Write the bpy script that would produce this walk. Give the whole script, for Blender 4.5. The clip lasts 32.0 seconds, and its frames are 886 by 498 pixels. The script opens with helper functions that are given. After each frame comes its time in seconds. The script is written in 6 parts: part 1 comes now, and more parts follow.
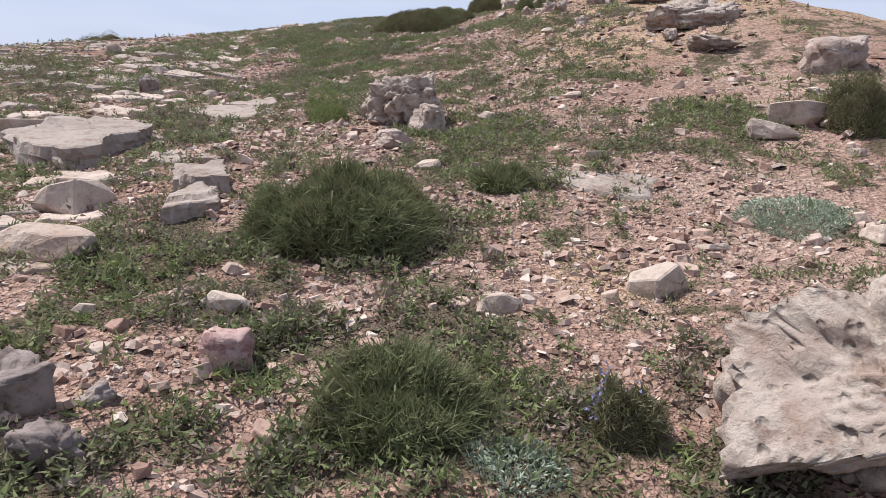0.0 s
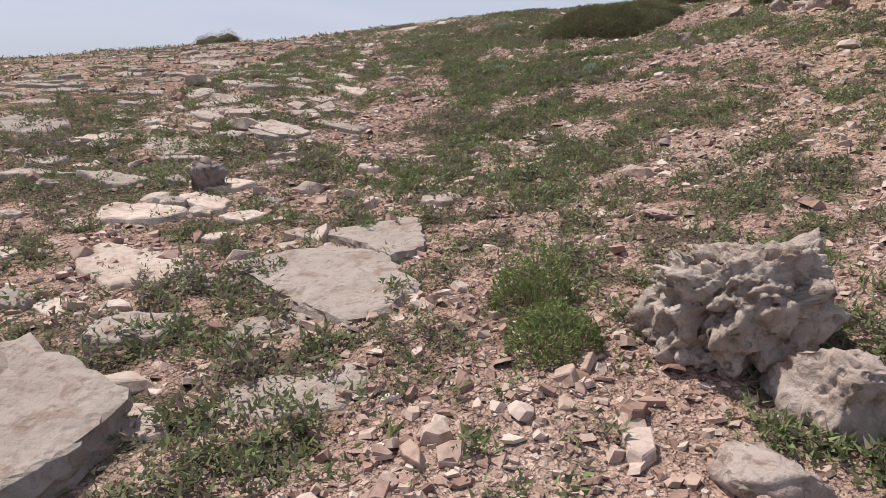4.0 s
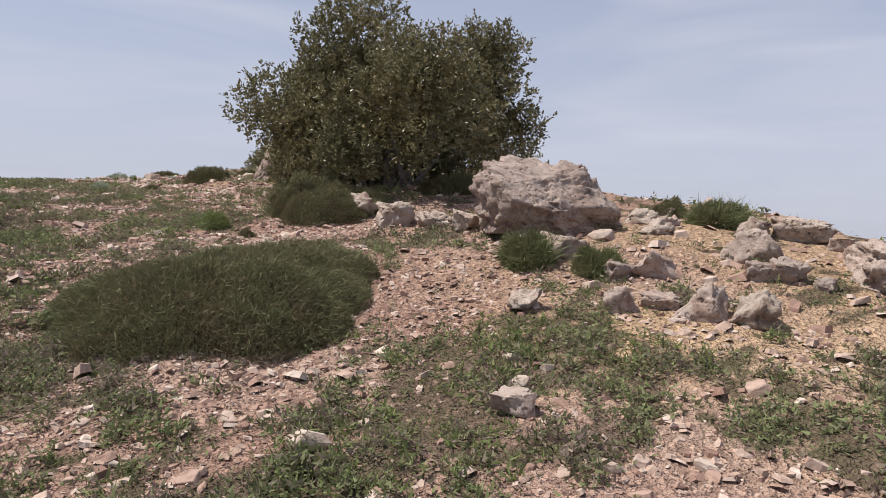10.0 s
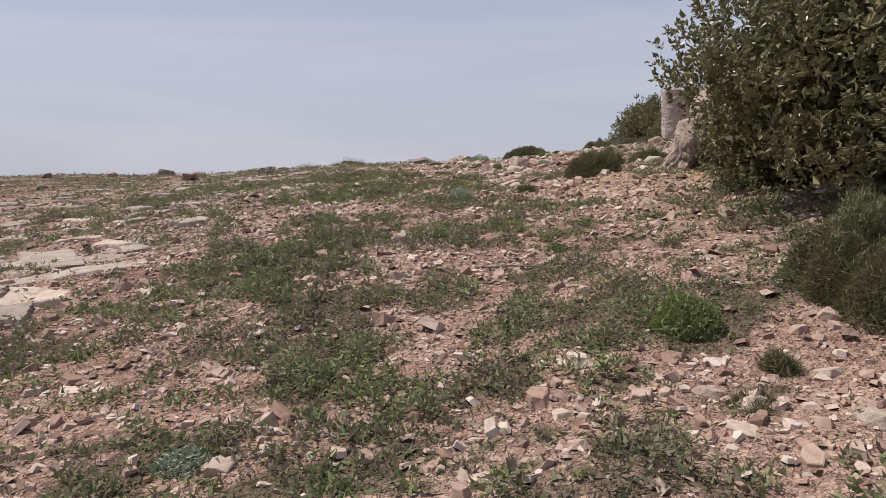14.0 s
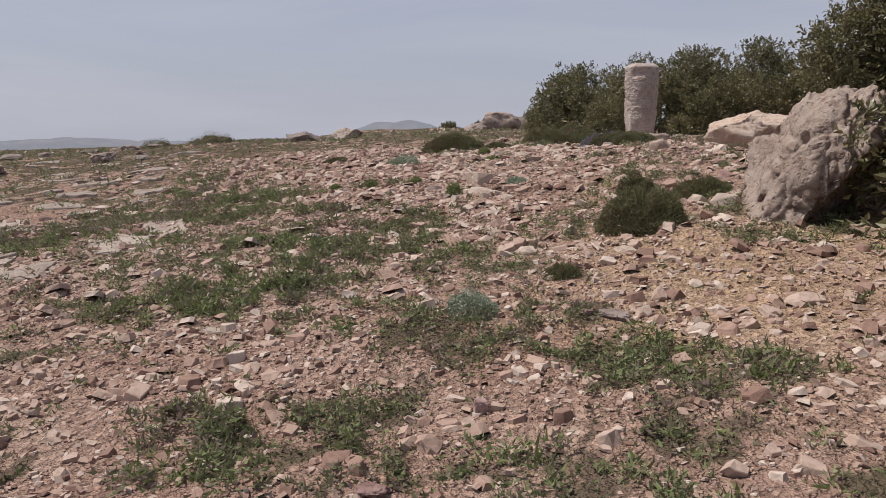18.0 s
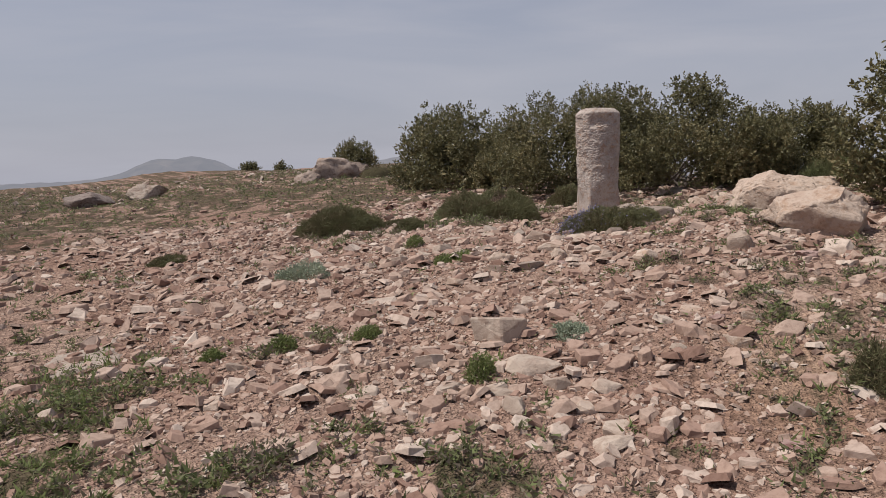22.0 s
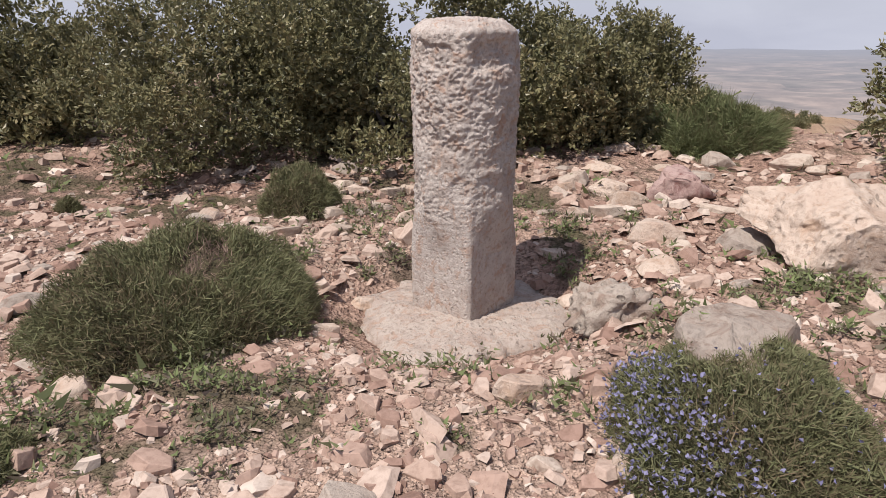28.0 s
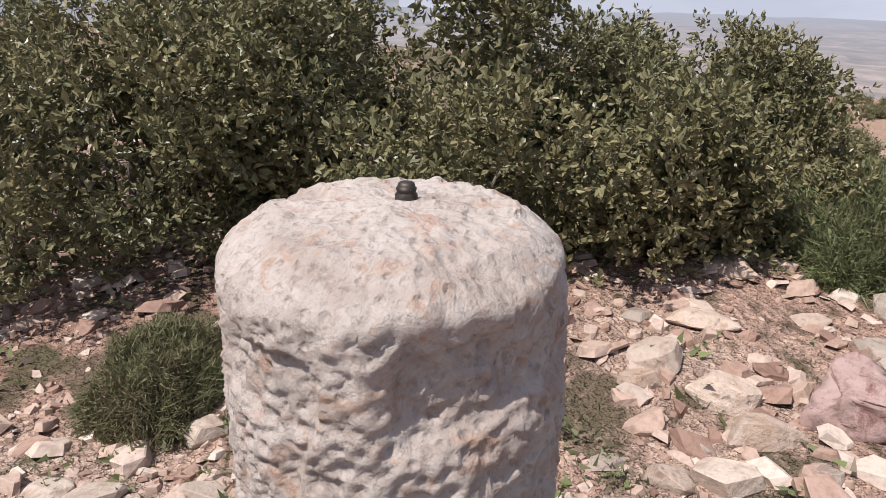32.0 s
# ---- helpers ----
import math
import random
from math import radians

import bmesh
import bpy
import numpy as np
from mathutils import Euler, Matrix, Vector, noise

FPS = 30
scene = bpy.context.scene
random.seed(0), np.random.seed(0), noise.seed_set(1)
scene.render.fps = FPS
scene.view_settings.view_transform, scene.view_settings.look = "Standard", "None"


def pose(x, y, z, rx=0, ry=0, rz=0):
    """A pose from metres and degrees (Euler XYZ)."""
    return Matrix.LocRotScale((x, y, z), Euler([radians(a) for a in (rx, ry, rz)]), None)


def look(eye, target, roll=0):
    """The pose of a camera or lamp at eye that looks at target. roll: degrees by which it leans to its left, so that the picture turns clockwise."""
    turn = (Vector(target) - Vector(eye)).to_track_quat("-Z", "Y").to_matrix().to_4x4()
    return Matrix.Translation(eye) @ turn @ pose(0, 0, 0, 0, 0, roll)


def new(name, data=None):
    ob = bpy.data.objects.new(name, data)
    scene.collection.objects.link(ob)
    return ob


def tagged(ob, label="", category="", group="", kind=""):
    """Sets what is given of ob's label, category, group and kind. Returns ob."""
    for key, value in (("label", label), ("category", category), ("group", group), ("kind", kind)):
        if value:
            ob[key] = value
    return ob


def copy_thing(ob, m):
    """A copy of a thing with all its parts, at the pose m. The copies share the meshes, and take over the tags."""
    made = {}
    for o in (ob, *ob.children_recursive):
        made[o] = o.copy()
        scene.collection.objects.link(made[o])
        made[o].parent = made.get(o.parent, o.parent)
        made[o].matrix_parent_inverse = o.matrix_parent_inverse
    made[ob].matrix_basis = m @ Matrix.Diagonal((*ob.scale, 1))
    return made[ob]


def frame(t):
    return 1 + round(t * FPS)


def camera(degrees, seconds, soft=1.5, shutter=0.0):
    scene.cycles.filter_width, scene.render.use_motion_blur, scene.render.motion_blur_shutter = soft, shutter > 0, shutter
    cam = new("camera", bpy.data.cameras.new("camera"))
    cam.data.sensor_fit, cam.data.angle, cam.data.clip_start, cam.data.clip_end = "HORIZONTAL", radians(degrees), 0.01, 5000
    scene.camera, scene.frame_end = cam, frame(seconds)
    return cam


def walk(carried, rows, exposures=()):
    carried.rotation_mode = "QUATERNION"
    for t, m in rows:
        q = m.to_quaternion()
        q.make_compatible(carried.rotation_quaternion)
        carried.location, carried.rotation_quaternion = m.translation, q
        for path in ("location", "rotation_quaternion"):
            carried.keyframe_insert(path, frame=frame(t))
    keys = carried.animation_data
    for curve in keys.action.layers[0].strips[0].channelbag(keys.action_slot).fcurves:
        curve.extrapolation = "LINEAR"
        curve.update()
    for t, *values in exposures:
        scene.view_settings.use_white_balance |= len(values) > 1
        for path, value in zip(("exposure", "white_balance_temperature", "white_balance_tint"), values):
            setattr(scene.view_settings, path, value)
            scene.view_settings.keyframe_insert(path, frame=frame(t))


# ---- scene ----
import itertools
cam = camera(63.4, 32.0, soft=0.85)
PATH = [
    (0, (0.0, 0.0, 0.0), (-0.001, 1.965, -0.37), 0.8),
    (0.5, (-0.048, 0.459, 0.09), (-0.128, 2.439, -0.177), 3.0),
    (1, (-0.108, 0.883, 0.174), (-0.268, 2.859, -0.092), 3.5),
    (1.5, (-0.205, 1.265, 0.222), (-0.505, 3.22, -0.076), 2.9),
    (2, (-0.363, 1.702, 0.273), (-0.937, 3.585, -0.078), 2.0),
    (2.5, (-0.593, 2.15, 0.324), (-1.1, 4.049, -0.049), 2.6),
    (4.5, (-1.047, 4.215, 0.922), (-1.275, 6.152, 0.477), -0.6),
    (5, (-1.15, 4.601, 0.982), (-1.239, 6.549, 0.534), -0.3),
    (5.5, (-1.238, 5.173, 1.148), (-1.285, 7.153, 0.867), 1.1),
    (6, (-1.401, 5.832, 1.253), (-1.517, 7.82, 1.066), 2.0),
    (6.5, (-1.619, 6.383, 1.356), (-1.783, 8.366, 1.151), 1.9),
    (7, (-1.817, 6.97, 1.431), (-2.054, 8.937, 1.163), 0.7),
    (7.5, (-1.961, 7.553, 1.502), (-2.219, 9.511, 1.182), -0.6),
    (8, (-2.047, 8.151, 1.659), (-2.095, 10.119, 1.303), -0.5),
    (8.5, (-2.005, 8.745, 1.764), (-1.745, 10.692, 1.388), -1.2),
    (9, (-1.881, 9.383, 1.876), (-1.354, 11.29, 1.586), -0.8),
    (9.5, (-1.806, 9.831, 2.046), (-1.005, 11.647, 1.804), 0.7),
    (10, (-1.612, 10.315, 2.174), (-0.608, 12.045, 2.138), 2.0),
    (10.5, (-1.453, 10.813, 2.277), (-0.346, 12.479, 2.255), 1.9),
    (11, (-1.311, 11.301, 2.385), (-0.209, 12.968, 2.315), 0.9),
    (11.5, (-1.126, 11.749, 2.459), (-0.166, 13.498, 2.323), 0.1),
    (12, (-1.056, 12.311, 2.497), (-0.342, 14.173, 2.341), 1.3),
    (12.5, (-1.064, 12.848, 2.592), (-0.648, 14.795, 2.398), 1.0),
    (13, (-1.179, 13.301, 2.71), (-1.036, 15.282, 2.472), 0.3),
    (13.5, (-1.319, 13.732, 2.749), (-1.223, 15.718, 2.536), -0.1),
    (14, (-1.338, 14.241, 2.829), (-1.222, 16.229, 2.641), 0.3),
    (14.5, (-1.422, 14.707, 2.948), (-1.26, 16.692, 2.764), 0.5),
    (16.5, (-1.734, 16.477, 3.329), (-1.352, 18.408, 2.978), -1.0),
    (17, (-1.747, 16.93, 3.377), (-1.313, 18.837, 2.962), -1.7),
    (17.5, (-1.769, 17.42, 3.488), (-1.288, 19.325, 3.112), -0.9),
    (18, (-1.783, 17.872, 3.591), (-1.306, 19.789, 3.277), -0.1),
    (18.5, (-1.835, 18.282, 3.661), (-1.376, 20.217, 3.442), -0.8),
    (19, (-1.863, 18.758, 3.698), (-1.438, 20.704, 3.518), -1.2),
    (19.5, (-1.927, 19.349, 3.786), (-1.514, 21.3, 3.635), -0.6),
    (20, (-1.94, 19.969, 3.868), (-1.479, 21.911, 3.745), 0.3),
    (20.5, (-1.99, 20.469, 3.958), (-1.355, 22.36, 3.818), 0.6),
    (21, (-2.016, 20.904, 4.025), (-1.229, 22.734, 3.852), 0.2),
    (21.5, (-1.954, 21.433, 4.067), (-1.082, 23.225, 3.89), -0.4),
    (22, (-1.893, 21.907, 4.099), (-0.892, 23.622, 3.864), -1.8),
    (22.5, (-1.789, 22.418, 4.142), (-0.687, 24.063, 3.855), -3.0),
    (23, (-1.665, 22.949, 4.208), (-0.516, 24.559, 3.912), -3.0),
    (23.5, (-1.538, 23.486, 4.252), (-0.301, 25.035, 3.99), -2.0),
    (24, (-1.348, 23.989, 4.297), (-0.015, 25.464, 4.078), -1.2),
    (24.5, (-1.149, 24.459, 4.34), (0.272, 25.849, 4.123), -0.7),
    (25, (-0.951, 24.947, 4.339), (0.549, 26.237, 4.046), 0.0),
    (25.5, (-0.735, 25.451, 4.35), (0.795, 26.698, 4.029), -0.5),
    (26, (-0.365, 25.955, 4.33), (1.271, 27.059, 4.005), 0.2),
    (26.5, (-0.067, 26.363, 4.339), (1.669, 27.286, 3.972), 1.0),
    (28.5, (1.17, 27.44, 4.731), (2.93, 28.166, 4.119), -0.2),
    (29, (1.504, 27.717, 4.748), (3.287, 28.409, 4.165), 0.2),
    (29.5, (1.769, 27.844, 4.837), (3.568, 28.416, 4.175), -0.6),
    (30, (2.074, 27.837, 4.816), (3.866, 28.354, 4.095), -2.7),
    (30.5, (2.404, 27.836, 4.839), (4.181, 28.348, 4.079), -3.3),
    (31, (2.729, 27.9, 4.908), (4.474, 28.495, 4.133), -2.6),
    (31.5, (3.031, 27.903, 4.94), (4.746, 28.631, 4.214), -1.1),
    (32, (3.243, 27.934, 4.998), (4.929, 28.761, 4.308), 1.2),
]
walk(cam, [(t, look(eye, target, roll)) for t, eye, target, roll in PATH], [(0, 0.6, 6080, 10), (1, 0.48, 6350, 10), (2, 0.43, 6350, 10), (5, 0.4, 6380, 10), (7, 0.24, 6480, 10), (9, 0.4, 6500, 10), (11, 0.36, 6500, 10), (12, 0.44, 6500, 10), (13, 0.22, 6500, 10), (14.5, 0.24, 6550, 10), (17, 0.14, 6500, 10), (19, -0.12, 6530, 10), (21, -0.18, 6600, 10), (23, -0.04, 6650, 10), (26.5, 0.24, 6550, 10), (29, 0.44, 6350, 10), (32, 0.54, 6300, 10)])

# ---- sky, sun ----
SUN_AZ, SUN_EL = math.atan2(0.41, -0.91), radians(62)
sun_dir = Vector((math.cos(SUN_AZ) * math.cos(SUN_EL), math.sin(SUN_AZ) * math.cos(SUN_EL), math.sin(SUN_EL)))
world = bpy.data.worlds.new("world")
scene.world = world
world.use_nodes = True
wt = world.node_tree
wt.nodes.clear()
sky = wt.nodes.new("ShaderNodeTexSky")
sky.sky_type, sky.sun_disc = "NISHITA", False
sky.sun_elevation, sky.sun_rotation = SUN_EL, math.atan2(sun_dir.x, sun_dir.y)
sky.air_density, sky.dust_density, sky.ozone_density, sky.altitude = 1.0, 2.2, 1.2, 900
w_coord = wt.nodes.new("ShaderNodeTexCoord")
w_map = wt.nodes.new("ShaderNodeMapping")
w_map.inputs["Scale"].default_value = (1.1, 2.6, 9.0)
w_map.inputs["Rotation"].default_value = (0.12, 0.1, 0.5)
w_noise = wt.nodes.new("ShaderNodeTexNoise")
w_noise.inputs["Scale"].default_value, w_noise.inputs["Detail"].default_value = 1.3, 7
w_noise.inputs["Distortion"].default_value = 0.6
w_ramp = wt.nodes.new("ShaderNodeMapRange")
w_ramp.inputs["From Min"].default_value, w_ramp.inputs["From Max"].default_value = 0.40, 0.72
w_ramp.inputs["To Min"].default_value, w_ramp.inputs["To Max"].default_value = 0.0, 0.65
w_sep = wt.nodes.new("ShaderNodeSeparateXYZ")
w_el = wt.nodes.new("ShaderNodeMapRange")
w_el.inputs["From Min"].default_value, w_el.inputs["From Max"].default_value = -0.02, 0.62
w_el.inputs["To Min"].default_value, w_el.inputs["To Max"].default_value = 0.95, 0.25
w_haze, w_mix = wt.nodes.new("ShaderNodeMix"), wt.nodes.new("ShaderNodeMix")
w_haze.data_type = w_mix.data_type = "RGBA"
w_haze.inputs["B"].default_value = (3.95, 4.05, 4.85, 1)
w_mix.inputs["B"].default_value = (4.9, 5.0, 5.7, 1)
w_bg = wt.nodes.new("ShaderNodeBackground")
w_bg.inputs["Strength"].default_value = 0.105
w_out = wt.nodes.new("ShaderNodeOutputWorld")
wl = wt.links.new
wl(w_coord.outputs["Generated"], w_map.inputs["Vector"])
wl(w_coord.outputs["Generated"], w_sep.inputs["Vector"])
wl(w_sep.outputs["Z"], w_el.inputs["Value"])
wl(w_map.outputs["Vector"], w_noise.inputs["Vector"])
wl(w_noise.outputs["Fac"], w_ramp.inputs["Value"])
wl(sky.outputs["Color"], w_haze.inputs["A"])
wl(w_el.outputs["Result"], w_haze.inputs["Factor"])
wl(w_haze.outputs["Result"], w_mix.inputs["A"])
wl(w_ramp.outputs["Result"], w_mix.inputs["Factor"])
wl(w_mix.outputs["Result"], w_bg.inputs["Color"])
wl(w_bg.outputs["Background"], w_out.inputs["Surface"])
sun = new("sun", bpy.data.lights.new("sun", "SUN"))
sun.data.energy, sun.data.angle, sun.data.color = 4.2, radians(0.8), (1.0, 0.955, 0.89)
sun.matrix_world = look(sun_dir * 60, (0, 0, 0))

# ---- small tools ----
rng = np.random.default_rng(7)


def cell(ix, iy, iz, seed):
    """A repeatable random number in 0..1 for each whole-number cell."""
    h = (ix.astype(np.int64) * 374761393 + iy.astype(np.int64) * 668265263 + iz.astype(np.int64) * 2147483647 + seed * 974634777) & 0xFFFFFFFF
    h = ((h ^ (h >> 13)) * 1274126177) & 0xFFFFFFFF
    h = ((h ^ (h >> 16)) * 2246822519) & 0xFFFFFFFF
    return ((h ^ (h >> 15)) & 0xFFFFFF) / float(0xFFFFFF)


def noise2(x, y, seed=0):
    x, y = np.asarray(x, float), np.asarray(y, float)
    ix, iy = np.floor(x), np.floor(y)
    u, v = x - ix, y - iy
    u, v = u * u * (3 - 2 * u), v * v * (3 - 2 * v)
    z = np.zeros_like(ix)
    a, b = cell(ix, iy, z, seed), cell(ix + 1, iy, z, seed)
    c, d = cell(ix, iy + 1, z, seed), cell(ix + 1, iy + 1, z, seed)
    return (a * (1 - u) + b * u) * (1 - v) + (c * (1 - u) + d * u) * v


def noise3(p, seed=0):
    i = np.floor(p)
    f = p - i
    f = f * f * (3 - 2 * f)
    out = 0
    for a in (0, 1):
        for b in (0, 1):
            for c in (0, 1):
                w = (f[:, 0] if a else 1 - f[:, 0]) * (f[:, 1] if b else 1 - f[:, 1]) * (f[:, 2] if c else 1 - f[:, 2])
                out = out + w * cell(i[:, 0] + a, i[:, 1] + b, i[:, 2] + c, seed)
    return out


def worley3(p, seed=0):
    """Distances to the nearest and second nearest of randomly strewn points, one in each unit cell."""
    i = np.floor(p)
    one, two = np.full(len(p), 9.0), np.full(len(p), 9.0)
    for off in itertools.product((-1, 0, 1), repeat=3):
        j = i + np.array(off)
        d = sum((j[:, k] + cell(j[:, 0], j[:, 1], j[:, 2], seed + k) - p[:, k]) ** 2 for k in range(3))
        two = np.minimum(two, np.maximum(one, d))
        one = np.minimum(one, d)
    return np.sqrt(one), np.sqrt(two)


def fbm2(x, y, seed=0, octaves=4):
    return sum(noise2(np.asarray(x) * 2**k, np.asarray(y) * 2**k, seed + k) * 0.5 ** (k + 1) for k in range(octaves)) / (1 - 0.5**octaves)


def smooth(a, b, x):
    t = np.clip((np.asarray(x, float) - a) / (b - a), 0, 1)
    return t * t * (3 - 2 * t)


def mesh_np(name, verts, loops, starts, smooth_faces=False):
    me = bpy.data.meshes.new(name)
    me.vertices.add(len(verts))
    me.vertices.foreach_set("co", np.ascontiguousarray(verts, np.float32).ravel())
    me.loops.add(len(loops))
    me.loops.foreach_set("vertex_index", np.ascontiguousarray(loops, np.int32))
    me.polygons.add(len(starts))
    me.polygons.foreach_set("loop_start", np.ascontiguousarray(starts, np.int32))
    me.update(calc_edges=True)
    me.polygons.foreach_set("use_smooth", np.full(len(starts), smooth_faces))
    return me


def quads_mesh(name, verts, quads, smooth_faces=False):
    quads = np.asarray(quads)
    return mesh_np(name, verts, quads.ravel(), np.arange(len(quads)) * quads.shape[1], smooth_faces)


def join_np(parts):
    """Several (verts, faces) of one face size as one."""
    verts, faces, n = [], [], 0
    for v, f in parts:
        verts.append(v)
        faces.append(np.asarray(f) + n)
        n += len(v)
    return np.concatenate(verts), np.concatenate(faces)


def part(name, me, material, parent=None, label=""):
    ob = new(name, me)
    if material:
        me.materials.append(material)
    if parent:
        ob.parent = parent
    if label:
        tagged(ob, label)
    return ob


# ---- the lie of the land ----
GX = np.array([-8, -5, -2.5, 0, 2.5, 5, 8.0])
GY = np.arange(-2, 42, 4.0)
LAND = np.array([
    [-0.98, -0.44, -0.00, 0.61, 1.09, 1.58, 2.02, 2.33, 2.53, 2.72, 2.97],
    [-1.33, -0.68, -0.08, 0.63, 1.17, 1.83, 2.36, 2.62, 2.79, 2.97, 3.19],
    [-1.61, -0.83, -0.14, 0.46, 1.29, 2.08, 2.60, 2.81, 3.03, 3.18, 3.35],
    [-1.85, -1.00, -0.13, 0.66, 1.56, 2.31, 2.72, 3.04, 3.22, 3.27, 3.40],
    [-2.02, -1.05, 0.01, 1.10, 2.11, 2.67, 3.05, 3.42, 3.41, 3.45, 3.57],
    [-2.09, -0.96, 0.23, 1.42, 2.40, 2.98, 3.33, 3.50, 3.47, 3.59, 3.67],
    [-2.06, -0.77, 0.51, 1.71, 2.65, 3.27, 3.61, 3.74, 3.73, 3.78, 3.81],
])
WALK_Y = [-4, 0, 4, 8, 12, 16, 20, 24, 27.5, 40]
WALK_X = [0.2, 0, -1.0, -2.0, -1.1, -1.6, -1.95, -1.35, 1.2, 1.5]


def walk_x(y):
    """The line of the track up the hill."""
    return np.interp(y, WALK_Y, WALK_X)


def spline(grid, vals, x):
    """Catmull-Rom weights: four columns and four weights, on an uneven grid, straight on past its ends."""
    n = len(grid)
    i = np.clip(np.searchsorted(grid, x) - 1, 0, n - 2)
    h = grid[i + 1] - grid[i]
    t = np.clip((x - grid[i]) / h, 0, 1)
    i0, i3 = np.maximum(i - 1, 0), np.minimum(i + 2, n - 1)
    d0, d1 = h / np.maximum(grid[i + 1] - grid[i0], 1e-6), h / np.maximum(grid[i3] - grid[i], 1e-6)
    h00, h10, h01, h11 = 2 * t**3 - 3 * t**2 + 1, t**3 - 2 * t**2 + t, -2 * t**3 + 3 * t**2, t**3 - t**2
    return (i0, i, i + 1, i3), (-h10 * d0, h00 - h11 * d1, h01 + h10 * d0, h11 * d1)


def broad(x, y):
    x, y = np.asarray(x, float), np.asarray(y, float)
    cx, cy = np.clip(x, GX[0], GX[-1]), np.clip(y, GY[0], GY[-1])
    ci, cw = spline(GX, None, cx)
    cj, cv = spline(GY, None, cy)
    z = sum(cw[a] * cv[b] * LAND[ci[a], cj[b]] for a in range(4) for b in range(4))
    z = z + np.minimum(y - GY[0], 0) * 0.2 + np.clip(y - GY[-1], 0, 60) * (-0.006 + 0.014 * smooth(0, 14, x)) + np.minimum(x - GX[0], 0) * 0.055 * (1 - 0.9 * smooth(28, 42, y))
    east = 3.9 + 3.9 * smooth(15, 27, y) + np.clip(y - 30, 0, 80) * 0.45
    d = np.maximum(x - east, 0)
    bench, edge = smooth(15, 21, y + 0.35 * np.maximum(x - 8, 0)), np.maximum(d - 45, 0)
    z = z - (1 - bench) * 0.5 * d * d / (d + 5) - bench * (5 * d * d / (d * d + 6 * d + 4) + 0.35 * edge * edge / (edge + 10))
    d = np.maximum(-16 - x, 0)
    z = z - 0.16 * d * d / (d + 18)
    d = np.maximum(y - 85, 0)
    z = z - 0.2 * d * d / (d + 30)
    return np.maximum(z, -190)


def height(x, y):
    x, y = np.asarray(x, float), np.asarray(y, float)
    z = broad(x, y)
    r = np.hypot(x, y - 15)
    z = z + (fbm2(x * 0.8, y * 0.8, 3, 3) - 0.5) * 0.16 + (fbm2(x * 3.1, y * 3.1, 9, 3) - 0.5) * 0.06
    seat = np.exp(-((((x - 3.98) ** 2 + (y - 28.4) ** 2) / 0.62) ** 2))
    z = z * (1 - seat) + 3.185 * seat
    far = smooth(30, 90, r)
    return z + far * (fbm2(x * 0.05, y * 0.05, 21, 3) - 0.5) * 3.0


# plots of growth and of bare stones: centre, half width, half depth
MATS_A = [
    (-0.8, 1.98, 0.21, 0.16),
    (-0.65, 2.6, 0.31, 0.21),
    (0.22, 2.69, 0.44, 0.17),
    (-1.28, 8.66, 0.42, 0.39),
    (-3.47, 9.25, 0.32, 0.37),
    (-2.04, 10.16, 0.57, 0.61),
    (0.07, 11.41, 0.67, 0.45),
    (-0.77, 11.47, 0.29, 0.22),
    (-1.51, 11.78, 0.62, 0.36),
    (1.26, 11.8, 0.64, 0.39),
    (0.98, 12.5, 0.45, 0.4),
    (-1.48, 12.98, 2.11, 2.2),
    (-1.28, 13.08, 0.43, 0.35),
    (0.91, 13.32, 0.29, 0.24),
    (-2.92, 14.11, 0.66, 0.94),
    (0.71, 14.11, 0.29, 0.25),
    (-3.16, 14.31, 0.88, 1.18),
    (-1.1, 14.54, 0.2, 0.24),
    (-2.64, 15.03, 0.96, 0.76),
    (-1.14, 15.31, 2.2, 1.43),
    (-1.69, 15.63, 0.26, 0.14),
    (-0.88, 16.2, 0.39, 0.22),
    (-0.39, 16.45, 0.29, 0.2),
    (-1.8, 16.84, 0.4, 0.38),
]
MATS_B = [
    (-3.02, 17.01, 0.22, 0.44),
    (-0.16, 17.2, 0.47, 0.47),
    (-1.35, 17.26, 0.34, 0.25),
    (-2.6, 17.45, 2.2, 1.65),
    (-0.57, 17.65, 0.4, 0.32),
    (-2.67, 18.21, 0.46, 0.41),
    (-0.4, 20, 0.25, 0.19),
    (-1.58, 20.29, 0.19, 0.21),
    (-1.14, 20.35, 0.91, 1.04),
    (-1.3, 20.37, 0.21, 0.21),
    (-0.13, 20.67, 0.46, 0.4),
    (-0.77, 21.18, 0.38, 0.35),
    (-1.02, 23.38, 0.75, 0.69),
    (-3.57, 24.71, 0.65, 0.72),
    (1.24, 24.77, 0.32, 0.33),
    (0.79, 25.18, 0.26, 0.23),
    (-2.71, 25.41, 1.06, 0.92),
    (-0.55, 26.24, 0.16, 0.18),
    (1.67, 27.36, 0.11, 0.1),
    (1.21, 27.41, 0.18, 0.18),
    (3.65, 33.65, 1.16, 1.15),
    (2.27, 38.56, 2.2, 2.2),
]
MATS = MATS_A + MATS_B
